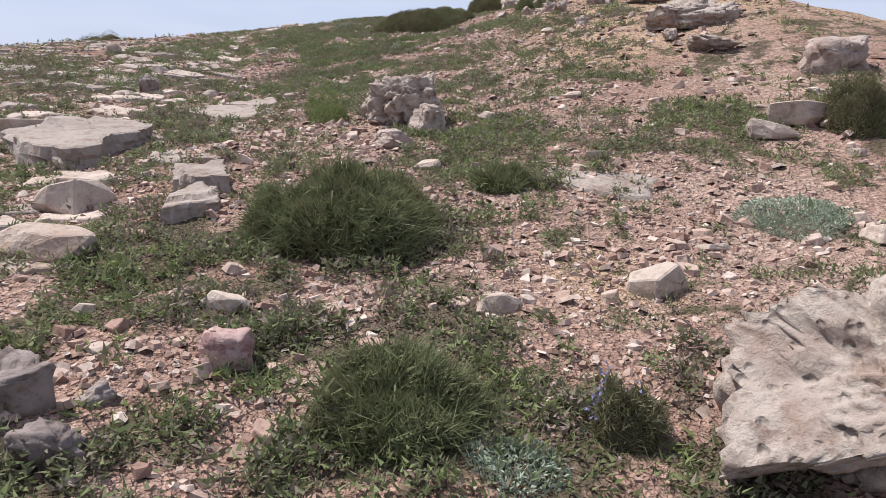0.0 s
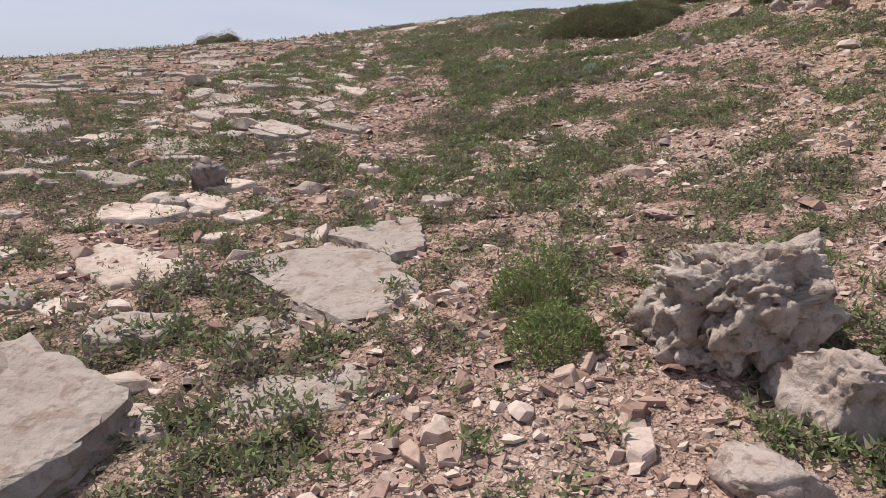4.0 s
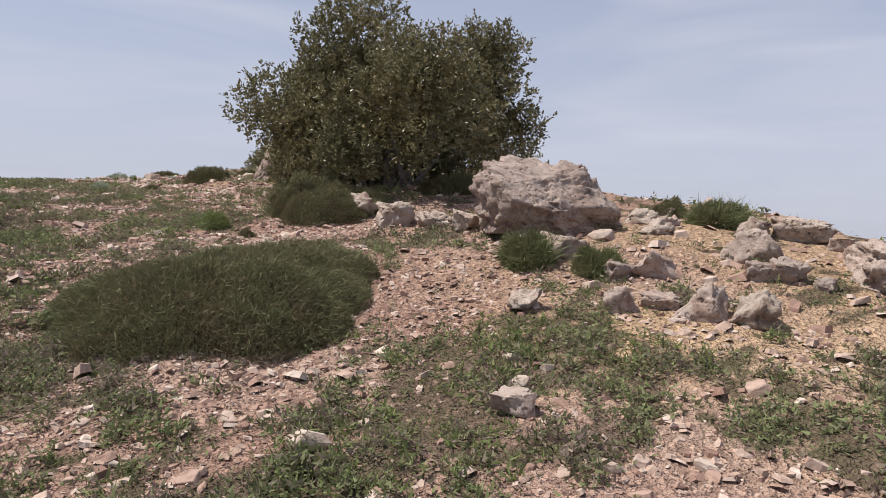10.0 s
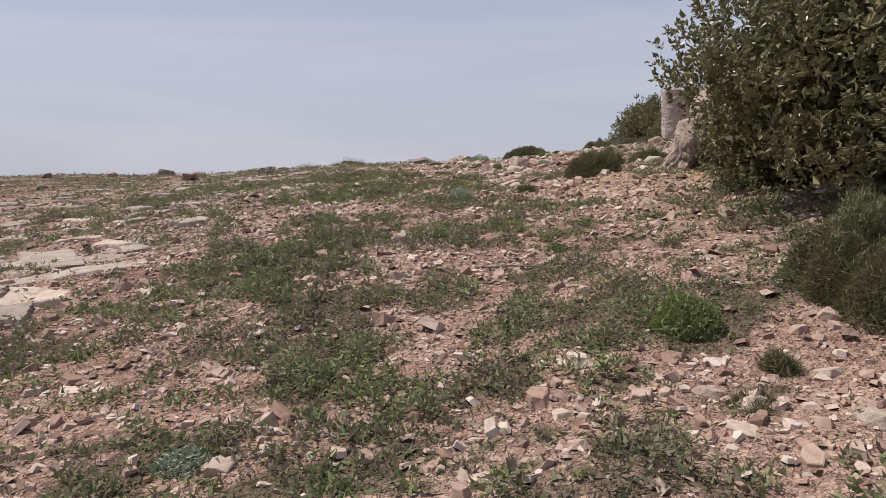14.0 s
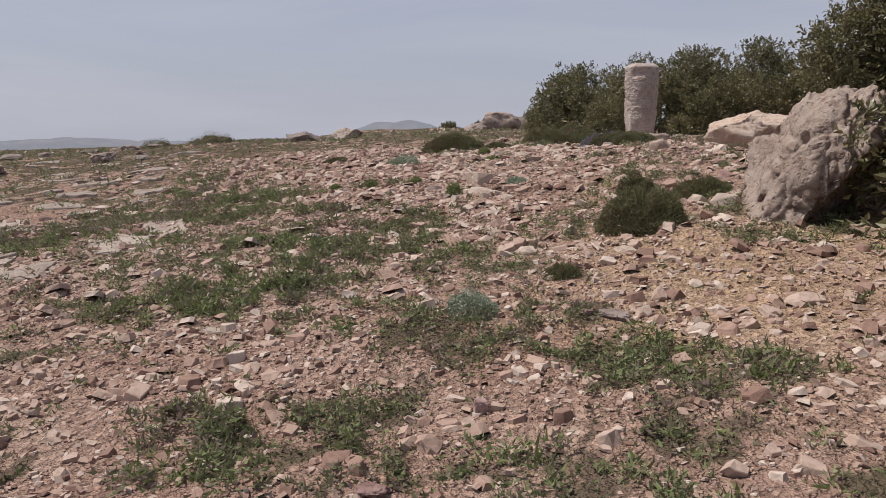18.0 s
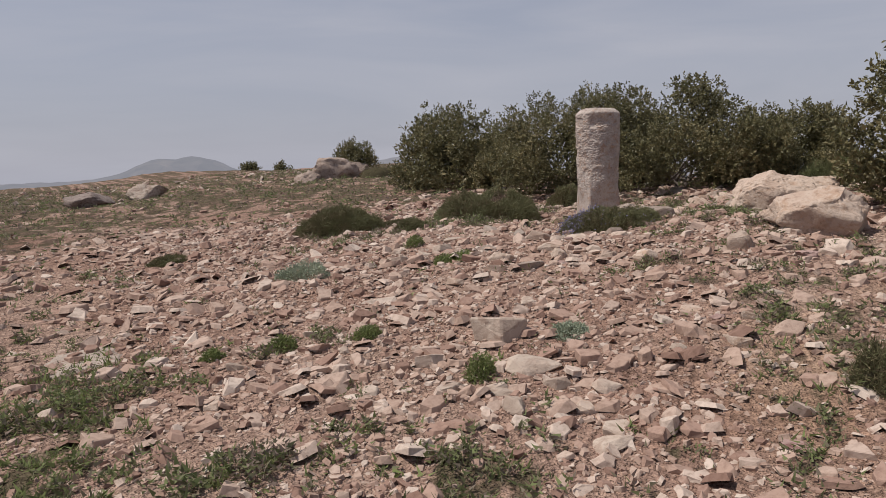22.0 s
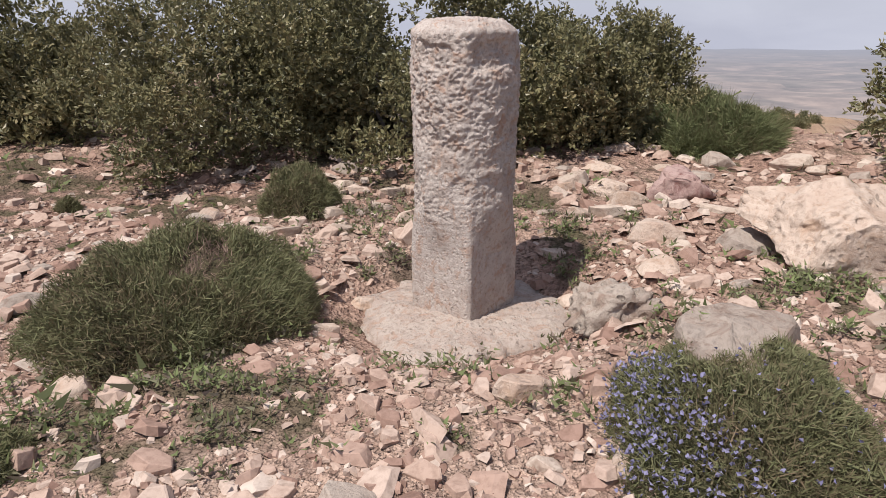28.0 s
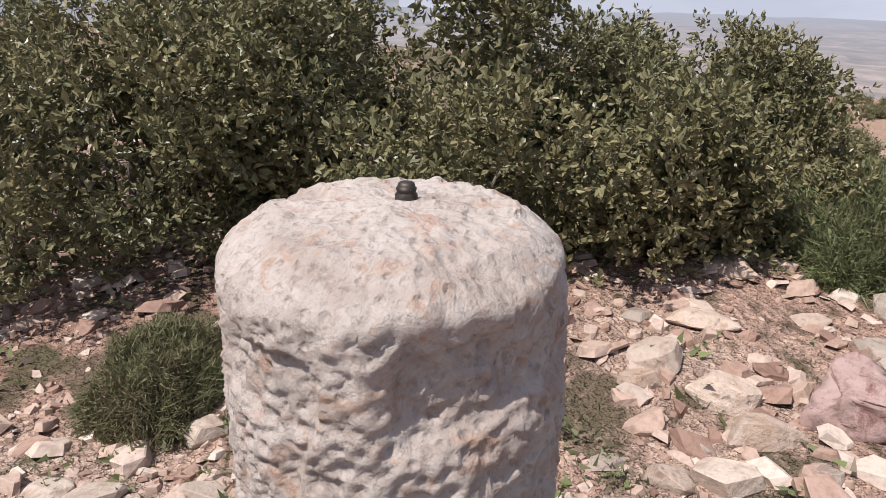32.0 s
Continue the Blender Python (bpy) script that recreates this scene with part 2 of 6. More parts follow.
LUSH_A = [
    (0.47, 2.14, 0.33, 0.26),
    (-0.07, 2.19, 0.42, 0.33),
    (-1.38, 2.49, 0.17, 0.17),
    (-1.35, 3.02, 0.3, 0.53),
    (0.41, 4.56, 0.46, 0.45),
    (0.19, 5.88, 0.5, 0.85),
    (2.17, 6.07, 0.44, 0.68),
    (-2.26, 8.48, 0.55, 0.33),
    (-0.78, 9.27, 0.41, 0.4),
    (0.08, 9.59, 0.42, 0.38),
    (-1.13, 10.38, 0.44, 0.48),
    (-0.09, 11.5, 0.46, 0.32),
    (-0.88, 12.04, 0.33, 0.26),
    (-1.75, 12.13, 0.78, 0.95),
    (-0.53, 12.24, 0.35, 0.28),
    (-1.94, 12.44, 0.6, 0.47),
    (-0.22, 12.9, 0.47, 0.4),
    (1.11, 12.93, 0.26, 0.22),
    (0.5, 13.47, 0.29, 0.26),
    (0.61, 13.57, 0.4, 0.31),
    (-0.08, 17.34, 0.21, 0.27),
    (-2.13, 19.09, 0.47, 0.51),
    (-2.23, 20.37, 0.3, 0.19),
    (0.27, 20.42, 0.33, 0.27),
]
LUSH_B = [
    (-1.9, 20.67, 0.2, 0.19),
    (-2.26, 22.28, 0.51, 0.48),
    (0.15, 24.99, 0.16, 0.15),
    (1.24, 25.93, 0.38, 0.35),
    (-0.08, 25.97, 0.15, 0.15),
    (2.28, 26.14, 0.12, 0.12),
    (-1.96, 26.25, 0.47, 0.59),
    (0.15, 26.31, 0.17, 0.18),
    (1.43, 28.12, 0.17, 0.17),
]
LUSH = LUSH_A + LUSH_B
BARE_A = [
    (-0.82, 2.28, 0.29, 0.2),
    (0.49, 2.76, 0.18, 0.25),
    (-0.37, 2.79, 0.25, 0.14),
    (-1.66, 2.83, 0.17, 0.33),
    (0.47, 3.28, 0.32, 0.36),
    (1.58, 3.62, 0.63, 0.29),
    (1.45, 4.44, 1.13, 0.46),
    (-0.99, 5.59, 0.72, 0.76),
    (2.28, 7.22, 1.07, 0.55),
    (-0.35, 8.57, 0.4, 0.25),
    (-3.15, 8.6, 0.2, 0.24),
    (-2.38, 9.09, 0.38, 0.37),
    (-1.27, 9.11, 0.19, 0.28),
    (-0.05, 9.17, 0.3, 0.22),
    (-0.71, 9.67, 0.33, 0.15),
    (-0.61, 10.81, 0.32, 0.31),
    (-1.39, 10.91, 0.45, 0.3),
    (-2.65, 11.09, 0.46, 1.55),
    (-0.21, 11.09, 0.26, 0.18),
    (0.38, 11.8, 0.67, 0.3),
    (-1.12, 11.8, 0.25, 0.17),
    (-2.6, 11.93, 0.19, 0.19),
    (0.14, 11.96, 0.59, 0.31),
    (-1.57, 12, 0.18, 0.1),
]
BARE_B = [
    (-0.45, 12.43, 0.3, 0.16),
    (-2.72, 12.62, 0.3, 0.34),
    (-1.42, 12.72, 0.37, 0.22),
    (1.49, 13.12, 0.3, 0.26),
    (-1.76, 13.23, 0.56, 0.49),
    (-1.94, 13.5, 0.48, 0.45),
    (-0.63, 13.7, 0.66, 0.43),
    (-0.61, 13.99, 0.49, 0.32),
    (-3.8, 14.17, 0.25, 1.02),
    (0.49, 14.33, 0.36, 0.46),
    (0.95, 14.41, 0.52, 0.51),
    (1.1, 14.55, 0.5, 0.43),
    (-1.69, 15.9, 0.2, 0.19),
    (-1.47, 15.97, 0.34, 0.24),
    (-2.66, 16.3, 0.19, 0.29),
    (-0.02, 16.39, 0.33, 0.26),
    (0.56, 16.69, 0.71, 0.58),
    (0.72, 16.94, 0.43, 0.38),
    (-2.6, 17.44, 0.43, 0.96),
    (-1.07, 18.62, 0.68, 0.45),
    (-3.49, 19.08, 0.66, 1.18),
    (-0.06, 19.84, 0.26, 0.24),
    (-0.83, 20.57, 0.29, 0.38),
    (0.59, 20.58, 0.68, 0.88),
]
BARE_C = [
    (-1.5, 20.87, 0.36, 0.35),
    (-2.37, 21.32, 0.73, 0.52),
    (0.96, 21.33, 0.55, 0.64),
    (0.6, 21.94, 0.68, 0.78),
    (0.48, 25.28, 1.26, 1.09),
    (1.39, 27.12, 1.49, 1.29),
    (2.12, 27.58, 0.7, 0.71),
    (-0.62, 27.89, 1.47, 1.51),
    (1.27, 28.36, 0.42, 0.42),
    (-0.87, 30.75, 2.2, 2.2),
]
BARE = BARE_A + BARE_B + BARE_C


def plots(x, y, rows, power=1.4):
    """How far (x, y) lies inside a set of oval plots."""
    out = np.zeros(np.shape(x))
    for gx, gy, rx, ry in rows:
        out += np.exp(-((((x - gx) / rx) ** 2 + ((y - gy) / ry) ** 2) ** power))
    return np.minimum(out, 1.3)


def cover(x, y):
    """How far the ground is overgrown, 0 to 1."""
    x, y = np.asarray(x, float), np.asarray(y, float)
    wx, wy = x + 0.30 * (noise2(x * 2.3, y * 2.3, 81) - 0.5), y + 0.30 * (noise2(x * 2.3, y * 2.3, 82) - 0.5)
    n = 0.20 * fbm2(x * 0.9, y * 0.9, 40, 3) + 0.33 * fbm2(x * 3.6, y * 3.6, 50, 3) + 0.47 * fbm2(x * 8.5, y * 8.5, 56, 2)
    v = n + np.interp(y, [-4, 2, 8, 13, 16, 20, 23, 26, 30, 36, 60], [0.055, 0.04, 0.03, 0.005, -0.005, -0.004, -0.02, -0.065, 0.015, 0.09, 0.10])
    rel = x - walk_x(y)
    v = v + smooth(-1.5, -3.0, rel) * (0.045 * smooth(16, 20, y) + 0.035 * smooth(1, 4, y) * smooth(18, 14, y))
    v = v + 0.10 * plots(wx, wy, MATS) + 0.11 * plots(wx, wy, LUSH) - 0.17 * plots(wx, wy, BARE)
    return smooth(0.45, 0.585, v)


# ---- materials ----
def material(name):
    m = bpy.data.materials.new(name)
    m.use_nodes = True
    t = m.node_tree
    b = t.nodes["Principled BSDF"]
    return m, t, b


def node(t, kind, **inputs):
    n = t.nodes.new(kind)
    for k, v in inputs.items():
        n.inputs[k.replace("_", " ")].default_value = v
    return n


def noise_node(t, scale, detail=5, rough=0.55, coords="Object", distort=0.0):
    c = t.nodes.new("ShaderNodeNewGeometry" if coords == "Position" else "ShaderNodeTexCoord")
    n = node(t, "ShaderNodeTexNoise", Scale=scale, Detail=detail, Roughness=rough, Distortion=distort)
    t.links.new(c.outputs[coords], n.inputs["Vector"])
    return n


def ramp(t, src, stops):
    r = t.nodes.new("ShaderNodeValToRGB")
    e = r.color_ramp.elements
    while len(e) < len(stops):
        e.new(0.5)
    for k, (p, c) in enumerate(stops):
        e[k].position, e[k].color = p, (*c, 1)
    t.links.new(src, r.inputs["Fac"])
    return r.outputs["Color"]


def mix(t, fac, a, b, kind="MIX"):
    m = t.nodes.new("ShaderNodeMix")
    m.data_type, m.blend_type = "RGBA", kind
    for key, v in (("Factor", fac), ("A", a), ("B", b)):
        if isinstance(v, (int, float)):
            m.inputs[key].default_value = v
        elif isinstance(v, tuple):
            m.inputs[key].default_value = (*v, 1)
        else:
            t.links.new(v, m.inputs[key])
    return m.outputs["Result"]


def bump(t, b, src, strength, distance):
    n = node(t, "ShaderNodeBump", Strength=strength, Distance=distance)
    t.links.new(src, n.inputs["Height"])
    if b.inputs["Normal"].links:
        t.links.new(b.inputs["Normal"].links[0].from_socket, n.inputs["Normal"])
    t.links.new(n.outputs["Normal"], b.inputs["Normal"])


def stone_material(name, light, mid, dark, scale=1.0, stain=(0.30, 0.25, 0.22), rough=0.9, pits=0.5, relief=1.0):
    m, t, b = material(name)
    info = t.nodes.new("ShaderNodeObjectInfo")
    big = noise_node(t, 2.2 * scale, 6, 0.6, "Position")
    fine = noise_node(t, 22 * scale, 6, 0.65, "Position")
    col = ramp(t, big.outputs["Fac"], [(0.32, mid), (0.5, light), (0.66, mid), (0.8, light)])
    blot = noise_node(t, 6.5 * scale, 4, 0.7, "Position", 0.8)
    blotf = ramp(t, blot.outputs["Fac"], [(0.52, (0, 0, 0)), (0.66, (1, 1, 1))])
    col = mix(t, blotf, col, stain)
    grain = ramp(t, fine.outputs["Fac"], [(0.3, dark), (0.48, (1, 1, 1)), (1.0, (1, 1, 1))])
    col = mix(t, 0.55, col, grain, "MULTIPLY")
    hue = node(t, "ShaderNodeHueSaturation", Saturation=1.0, Value=1.0)
    rv = node(t, "ShaderNodeMapRange")
    rv.inputs["To Min"].default_value, rv.inputs["To Max"].default_value = 0.84, 1.12
    t.links.new(info.outputs["Random"], rv.inputs["Value"])
    t.links.new(rv.outputs["Result"], hue.inputs["Value"])
    t.links.new(col, hue.inputs["Color"])
    t.links.new(hue.outputs["Color"], b.inputs["Base Color"])
    b.inputs["Roughness"].default_value = rough
    b.inputs["Specular IOR Level"].default_value = 0.2
    bump(t, b, fine.outputs["Fac"], 0.7, 0.010 * relief / scale)
    grit = noise_node(t, 75 * scale, 6, 0.7, "Position")
    bump(t, b, grit.outputs["Fac"], 0.7, 0.006 * relief / scale)
    vor = node(t, "ShaderNodeTexVoronoi", Scale=16 * scale)
    c = t.nodes.new("ShaderNodeNewGeometry")
    vadd = node(t, "ShaderNodeVectorMath")
    vadd.operation = "ADD"
    t.links.new(c.outputs["Position"], vadd.inputs[0])
    wob = noise_node(t, 9 * scale, 3, 0.55, "Position")
    sc = node(t, "ShaderNodeVectorMath")
    sc.operation = "SCALE"
    sc.inputs["Scale"].default_value = 0.03 / scale
    t.links.new(wob.outputs["Color"], sc.inputs[0])
    t.links.new(sc.outputs["Vector"], vadd.inputs[1])
    t.links.new(vadd.outputs["Vector"], vor.inputs["Vector"])
    some = ramp(t, vor.outputs["Color"], [(0.35, (1, 1, 1)), (0.6, (0, 0, 0))])
    cup = mix(t, some, ramp(t, vor.outputs["Distance"], [(0.10, (0, 0, 0)), (0.38, (1, 1, 1))]), (1.0, 1.0, 1.0))
    bump(t, b, cup, pits, 0.010 * relief / scale)
    speck = noise_node(t, 48 * scale, 3, 0.6, "Position")
    t.links.new(mix(t, ramp(t, speck.outputs["Fac"], [(0.60, (0, 0, 0)), (0.70, (0.55, 0.55, 0.55))]), hue.outputs["Color"], stain), b.inputs["Base Color"])
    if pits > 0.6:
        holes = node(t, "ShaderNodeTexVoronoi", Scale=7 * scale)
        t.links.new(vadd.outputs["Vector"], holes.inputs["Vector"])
        # hole centres get shade in the colour, at the spots the bump lowers
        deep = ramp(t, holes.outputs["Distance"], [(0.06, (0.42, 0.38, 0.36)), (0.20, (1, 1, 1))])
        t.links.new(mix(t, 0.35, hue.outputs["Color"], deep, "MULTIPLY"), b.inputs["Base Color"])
        bump(t, b, deep, 0.6, 0.02 / scale)
    return m


limestone = stone_material("pale limestone", (0.50, 0.405, 0.335), (0.41, 0.31, 0.25), (0.5, 0.44, 0.40), 1.0, (0.34, 0.25, 0.20))
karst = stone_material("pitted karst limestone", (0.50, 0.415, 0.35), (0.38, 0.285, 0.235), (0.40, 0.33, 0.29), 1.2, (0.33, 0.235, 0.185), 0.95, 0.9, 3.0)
ochre_stone = stone_material("ochre limestone", (0.50, 0.395, 0.325), (0.42, 0.305, 0.24), (0.45, 0.37, 0.32), 1.1, (0.41, 0.285, 0.21), 0.92, 0.6, 1.8)
red_stone = stone_material("reddish limestone", (0.40, 0.28, 0.25), (0.28, 0.17, 0.15), (0.4, 0.34, 0.32), 1.3, (0.20, 0.10, 0.09))
slab_stone = stone_material("grey limestone slab", (0.40, 0.33, 0.28), (0.31, 0.245, 0.205), (0.42, 0.37, 0.34), 1.1, (0.27, 0.19, 0.15), 0.95, 0.5, 1.6)
pillar_stone = stone_material("hewn limestone of the pillar", (0.465, 0.40, 0.36), (0.36, 0.292, 0.255), (0.36, 0.31, 0.29), 2.6, (0.385, 0.265, 0.205), 0.95, 0.58, 2.6)
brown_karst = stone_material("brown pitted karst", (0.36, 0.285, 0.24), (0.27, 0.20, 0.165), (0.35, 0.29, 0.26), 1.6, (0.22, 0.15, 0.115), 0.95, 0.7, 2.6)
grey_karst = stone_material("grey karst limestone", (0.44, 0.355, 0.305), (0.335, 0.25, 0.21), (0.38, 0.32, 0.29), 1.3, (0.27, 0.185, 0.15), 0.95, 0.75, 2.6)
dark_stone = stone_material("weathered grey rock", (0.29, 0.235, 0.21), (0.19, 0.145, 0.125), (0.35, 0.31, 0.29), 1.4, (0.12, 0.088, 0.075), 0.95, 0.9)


def ground_material():
    m, t, b = material("stony hill soil")
    veg = t.nodes.new("ShaderNodeAttribute")
    veg.attribute_name = "cover"
    och = t.nodes.new("ShaderNodeAttribute")
    och.attribute_name = "ochre"
    big = noise_node(t, 0.7, 5)
    fine = noise_node(t, 26, 6, 0.7)
    soil = ramp(t, big.outputs["Fac"], [(0.3, (0.32, 0.205, 0.16)), (0.5, (0.40, 0.278, 0.222)), (0.7, (0.455, 0.345, 0.28))])
    soil = mix(t, och.outputs["Fac"], soil, (0.50, 0.365, 0.235))
    c = t.nodes.new("ShaderNodeTexCoord")
    vor = node(t, "ShaderNodeTexVoronoi", Scale=34.0, Randomness=1.0)
    t.links.new(c.outputs["Object"], vor.inputs["Vector"])
    chip = ramp(t, vor.outputs["Color"], [(0.0, (0.5, 0.44, 0.42)), (0.5, (0.95, 0.9, 0.88)), (1.0, (1.5, 1.42, 1.36))])
    soil = mix(t, 0.75, soil, chip, "MULTIPLY")
    gaps = node(t, "ShaderNodeTexVoronoi", Scale=20.0, Randomness=1.0)
    gaps.feature = "DISTANCE_TO_EDGE"
    wob = noise_node(t, 14, 3)
    warp = mix(t, 0.06, c.outputs["Object"], wob.outputs["Color"], "ADD")
    t.links.new(warp, gaps.inputs["Vector"])
    soil = mix(t, ramp(t, gaps.outputs["Distance"], [(0.0, (0.45, 0.45, 0.45)), (0.07, (0, 0, 0))]), soil, (0.20, 0.115, 0.085))
    crumbs = ramp(t, fine.outputs["Fac"], [(0.3, (0.45, 0.42, 0.40)), (0.55, (1, 1, 1))])
    soil = mix(t, 0.6, soil, crumbs, "MULTIPLY")
    mat_n = noise_node(t, 2.4, 5)
    mat_f = noise_node(t, 60, 4, 0.7)
    litter = ramp(t, mat_n.outputs["Fac"], [(0.3, (0.145, 0.10, 0.08)), (0.5, (0.105, 0.085, 0.055)), (0.7, (0.085, 0.082, 0.045))])
    litter = mix(t, 0.7, litter, ramp(t, mat_f.outputs["Fac"], [(0.3, (0.35, 0.33, 0.3)), (0.6, (1.2, 1.2, 1.2))]), "MULTIPLY")
    edge = noise_node(t, 9, 5, 0.65)
    add = node(t, "ShaderNodeMath")
    add.operation = "ADD"
    t.links.new(veg.outputs["Fac"], add.inputs[0])
    sub = node(t, "ShaderNodeMapRange")
    sub.inputs["From Min"].default_value, sub.inputs["From Max"].default_value = 0.25, 0.75
    sub.inputs["To Min"].default_value, sub.inputs["To Max"].default_value = -0.55, 0.35
    t.links.new(edge.outputs["Fac"], sub.inputs["Value"])
    t.links.new(sub.outputs["Result"], add.inputs[1])
    f = ramp(t, add.outputs["Value"], [(0.5, (0, 0, 0)), (0.85, (0.9, 0.9, 0.9))])
    t.links.new(mix(t, f, soil, litter), b.inputs["Base Color"])
    b.inputs["Roughness"].default_value = 1.0
    b.inputs["Specular IOR Level"].default_value = 0.05
    bump(t, b, gaps.outputs["Distance"], 0.45, 0.02)
    bump(t, b, vor.outputs["Distance"], 0.9, 0.03)
    grit = node(t, "ShaderNodeTexVoronoi", Scale=75.0)
    t.links.new(c.outputs["Object"], grit.inputs["Vector"])
    bump(t, b, grit.outputs["Distance"], 0.8, 0.014)
    bump(t, b, fine.outputs["Fac"], 0.7, 0.02)
    return m


soil_mat = ground_material()


def rubble_material(name, stops):
    m, t, b = material(name)
    g = t.nodes.new("ShaderNodeNewGeometry")
    col = ramp(t, g.outputs["Random Per Island"], stops)
    n = noise_node(t, 30, 5, 0.65)
    col = mix(t, 0.6, col, ramp(t, n.outputs["Fac"], [(0.3, (0.55, 0.5, 0.47)), (0.55, (1.05, 1.05, 1.05))]), "MULTIPLY")
    t.links.new(col, b.inputs["Base Color"])
    b.inputs["Roughness"].default_value = 0.95
    b.inputs["Specular IOR Level"].default_value = 0.15
    bump(t, b, n.outputs["Fac"], 0.5, 0.01)
    return m


rubble_mat = rubble_material("broken limestone rubble", [(0.0, (0.22, 0.135, 0.105)), (0.2, (0.33, 0.215, 0.17)), (0.5, (0.40, 0.285, 0.228)), (0.8, (0.455, 0.345, 0.285)), (1.0, (0.56, 0.46, 0.39))])


def leaf_material(name, stops, spots=2.0, gloss=0.5, through_light=0.25):
    m, t, b = material(name)
    g = t.nodes.new("ShaderNodeNewGeometry")
    n = noise_node(t, spots, 4)
    mixv = node(t, "ShaderNodeMath")
    mixv.operation = "MULTIPLY_ADD"
    mixv.inputs[1].default_value = 0.55
    t.links.new(g.outputs["Random Per Island"], mixv.inputs[0])
    sub = node(t, "ShaderNodeMapRange")
    sub.inputs["From Min"].default_value, sub.inputs["From Max"].default_value = 0.3, 0.7
    sub.inputs["To Min"].default_value, sub.inputs["To Max"].default_value = 0.0, 0.45
    t.links.new(n.outputs["Fac"], sub.inputs["Value"])
    t.links.new(sub.outputs["Result"], mixv.inputs[2])
    col = ramp(t, mixv.outputs["Value"], stops)
    t.links.new(col, b.inputs["Base Color"])
    b.inputs["Roughness"].default_value = 1 - gloss
    b.inputs["Specular IOR Level"].default_value = 0.4 * gloss
    tr = node(t, "ShaderNodeBsdfTranslucent")
    t.links.new(col, tr.inputs["Color"])
    ms = node(t, "ShaderNodeMixShader", Fac=through_light)
    t.links.new(b.outputs["BSDF"], ms.inputs[1])
    t.links.new(tr.outputs["BSDF"], ms.inputs[2])
    t.links.new(ms.outputs["Shader"], t.nodes["Material Output"].inputs["Surface"])
    return m


herb_mat = leaf_material("low herbs", [(0.0, (0.31, 0.23, 0.20)), (0.22, (0.245, 0.185, 0.155)), (0.37, (0.19, 0.168, 0.115)), (0.52, (0.172, 0.182, 0.092)), (0.7, (0.178, 0.208, 0.088)), (0.87, (0.235, 0.27, 0.122)), (1.0, (0.38, 0.38, 0.24))], 1.6, 0.3, 0.28)
grass_mat = leaf_material("fresh grass", [(0.0, (0.14, 0.155, 0.065)), (0.5, (0.19, 0.225, 0.085)), (1.0, (0.28, 0.315, 0.135))], 3.0, 0.3, 0.33)
cushion_mat = leaf_material("cushion shrub needles", [(0.0, (0.24, 0.17, 0.115)), (0.28, (0.165, 0.138, 0.08)), (0.6, (0.15, 0.152, 0.075)), (0.85, (0.205, 0.205, 0.11)), (1.0, (0.40, 0.37, 0.24))], 2.5, 0.3, 0.22)
grey_mat = leaf_material("silvery herb", [(0.0, (0.20, 0.23, 0.155)), (0.5, (0.31, 0.35, 0.255)), (1.0, (0.46, 0.49, 0.39))], 4, 0.3, 0.2)
oak_mat = leaf_material("evergreen oak leaves", [(0.0, (0.074, 0.074, 0.04)), (0.3, (0.132, 0.126, 0.063)), (0.6, (0.20, 0.18, 0.09)), (0.85, (0.285, 0.238, 0.125)), (1.0, (0.40, 0.335, 0.20))], 1.6, 0.65, 0.2)
rank_mat = leaf_material("rank grass", [(0.0, (0.22, 0.17, 0.105)), (0.35, (0.155, 0.155, 0.078)), (0.7, (0.17, 0.195, 0.09)), (1.0, (0.36, 0.34, 0.21))], 3, 0.25, 0.25)
dead_mat = leaf_material("withered twigs", [(0.0, (0.13, 0.085, 0.07)), (0.5, (0.22, 0.15, 0.12)), (1.0, (0.32, 0.23, 0.18))], 4, 0.2, 0.1)
straw_mat = leaf_material("dry grass", [(0.0, (0.24, 0.19, 0.12)), (0.5, (0.33, 0.27, 0.17)), (1.0, (0.42, 0.36, 0.24))], 4, 0.2, 0.3)
flower_mat = leaf_material("small blue flowers", [(0.0, (0.16, 0.145, 0.25)), (1.0, (0.33, 0.31, 0.46))], 4, 0.2, 0.2)
bark_mat = stone_material("grey bark", (0.20, 0.17, 0.15), (0.12, 0.10, 0.085), (0.4, 0.4, 0.4), 3.0, (0.08, 0.07, 0.06))
# near-black colour stands for the shade inside a shrub
core_mat = leaf_material("inner shade of shrub", [(0.0, (0.045, 0.04, 0.025)), (1.0, (0.09, 0.075, 0.045))], 6, 0.1, 0.0)
metal_mat, mt_, mb_ = material("dark weathered bronze")
mb_.inputs["Metallic"].default_value, mb_.inputs["Roughness"].default_value = 0.8, 0.55
mt_.links.new(ramp(mt_, noise_node(mt_, 60, 4).outputs["Fac"], [(0.3, (0.03, 0.027, 0.025)), (0.7, (0.10, 0.08, 0.065))]), mb_.inputs["Base Color"])


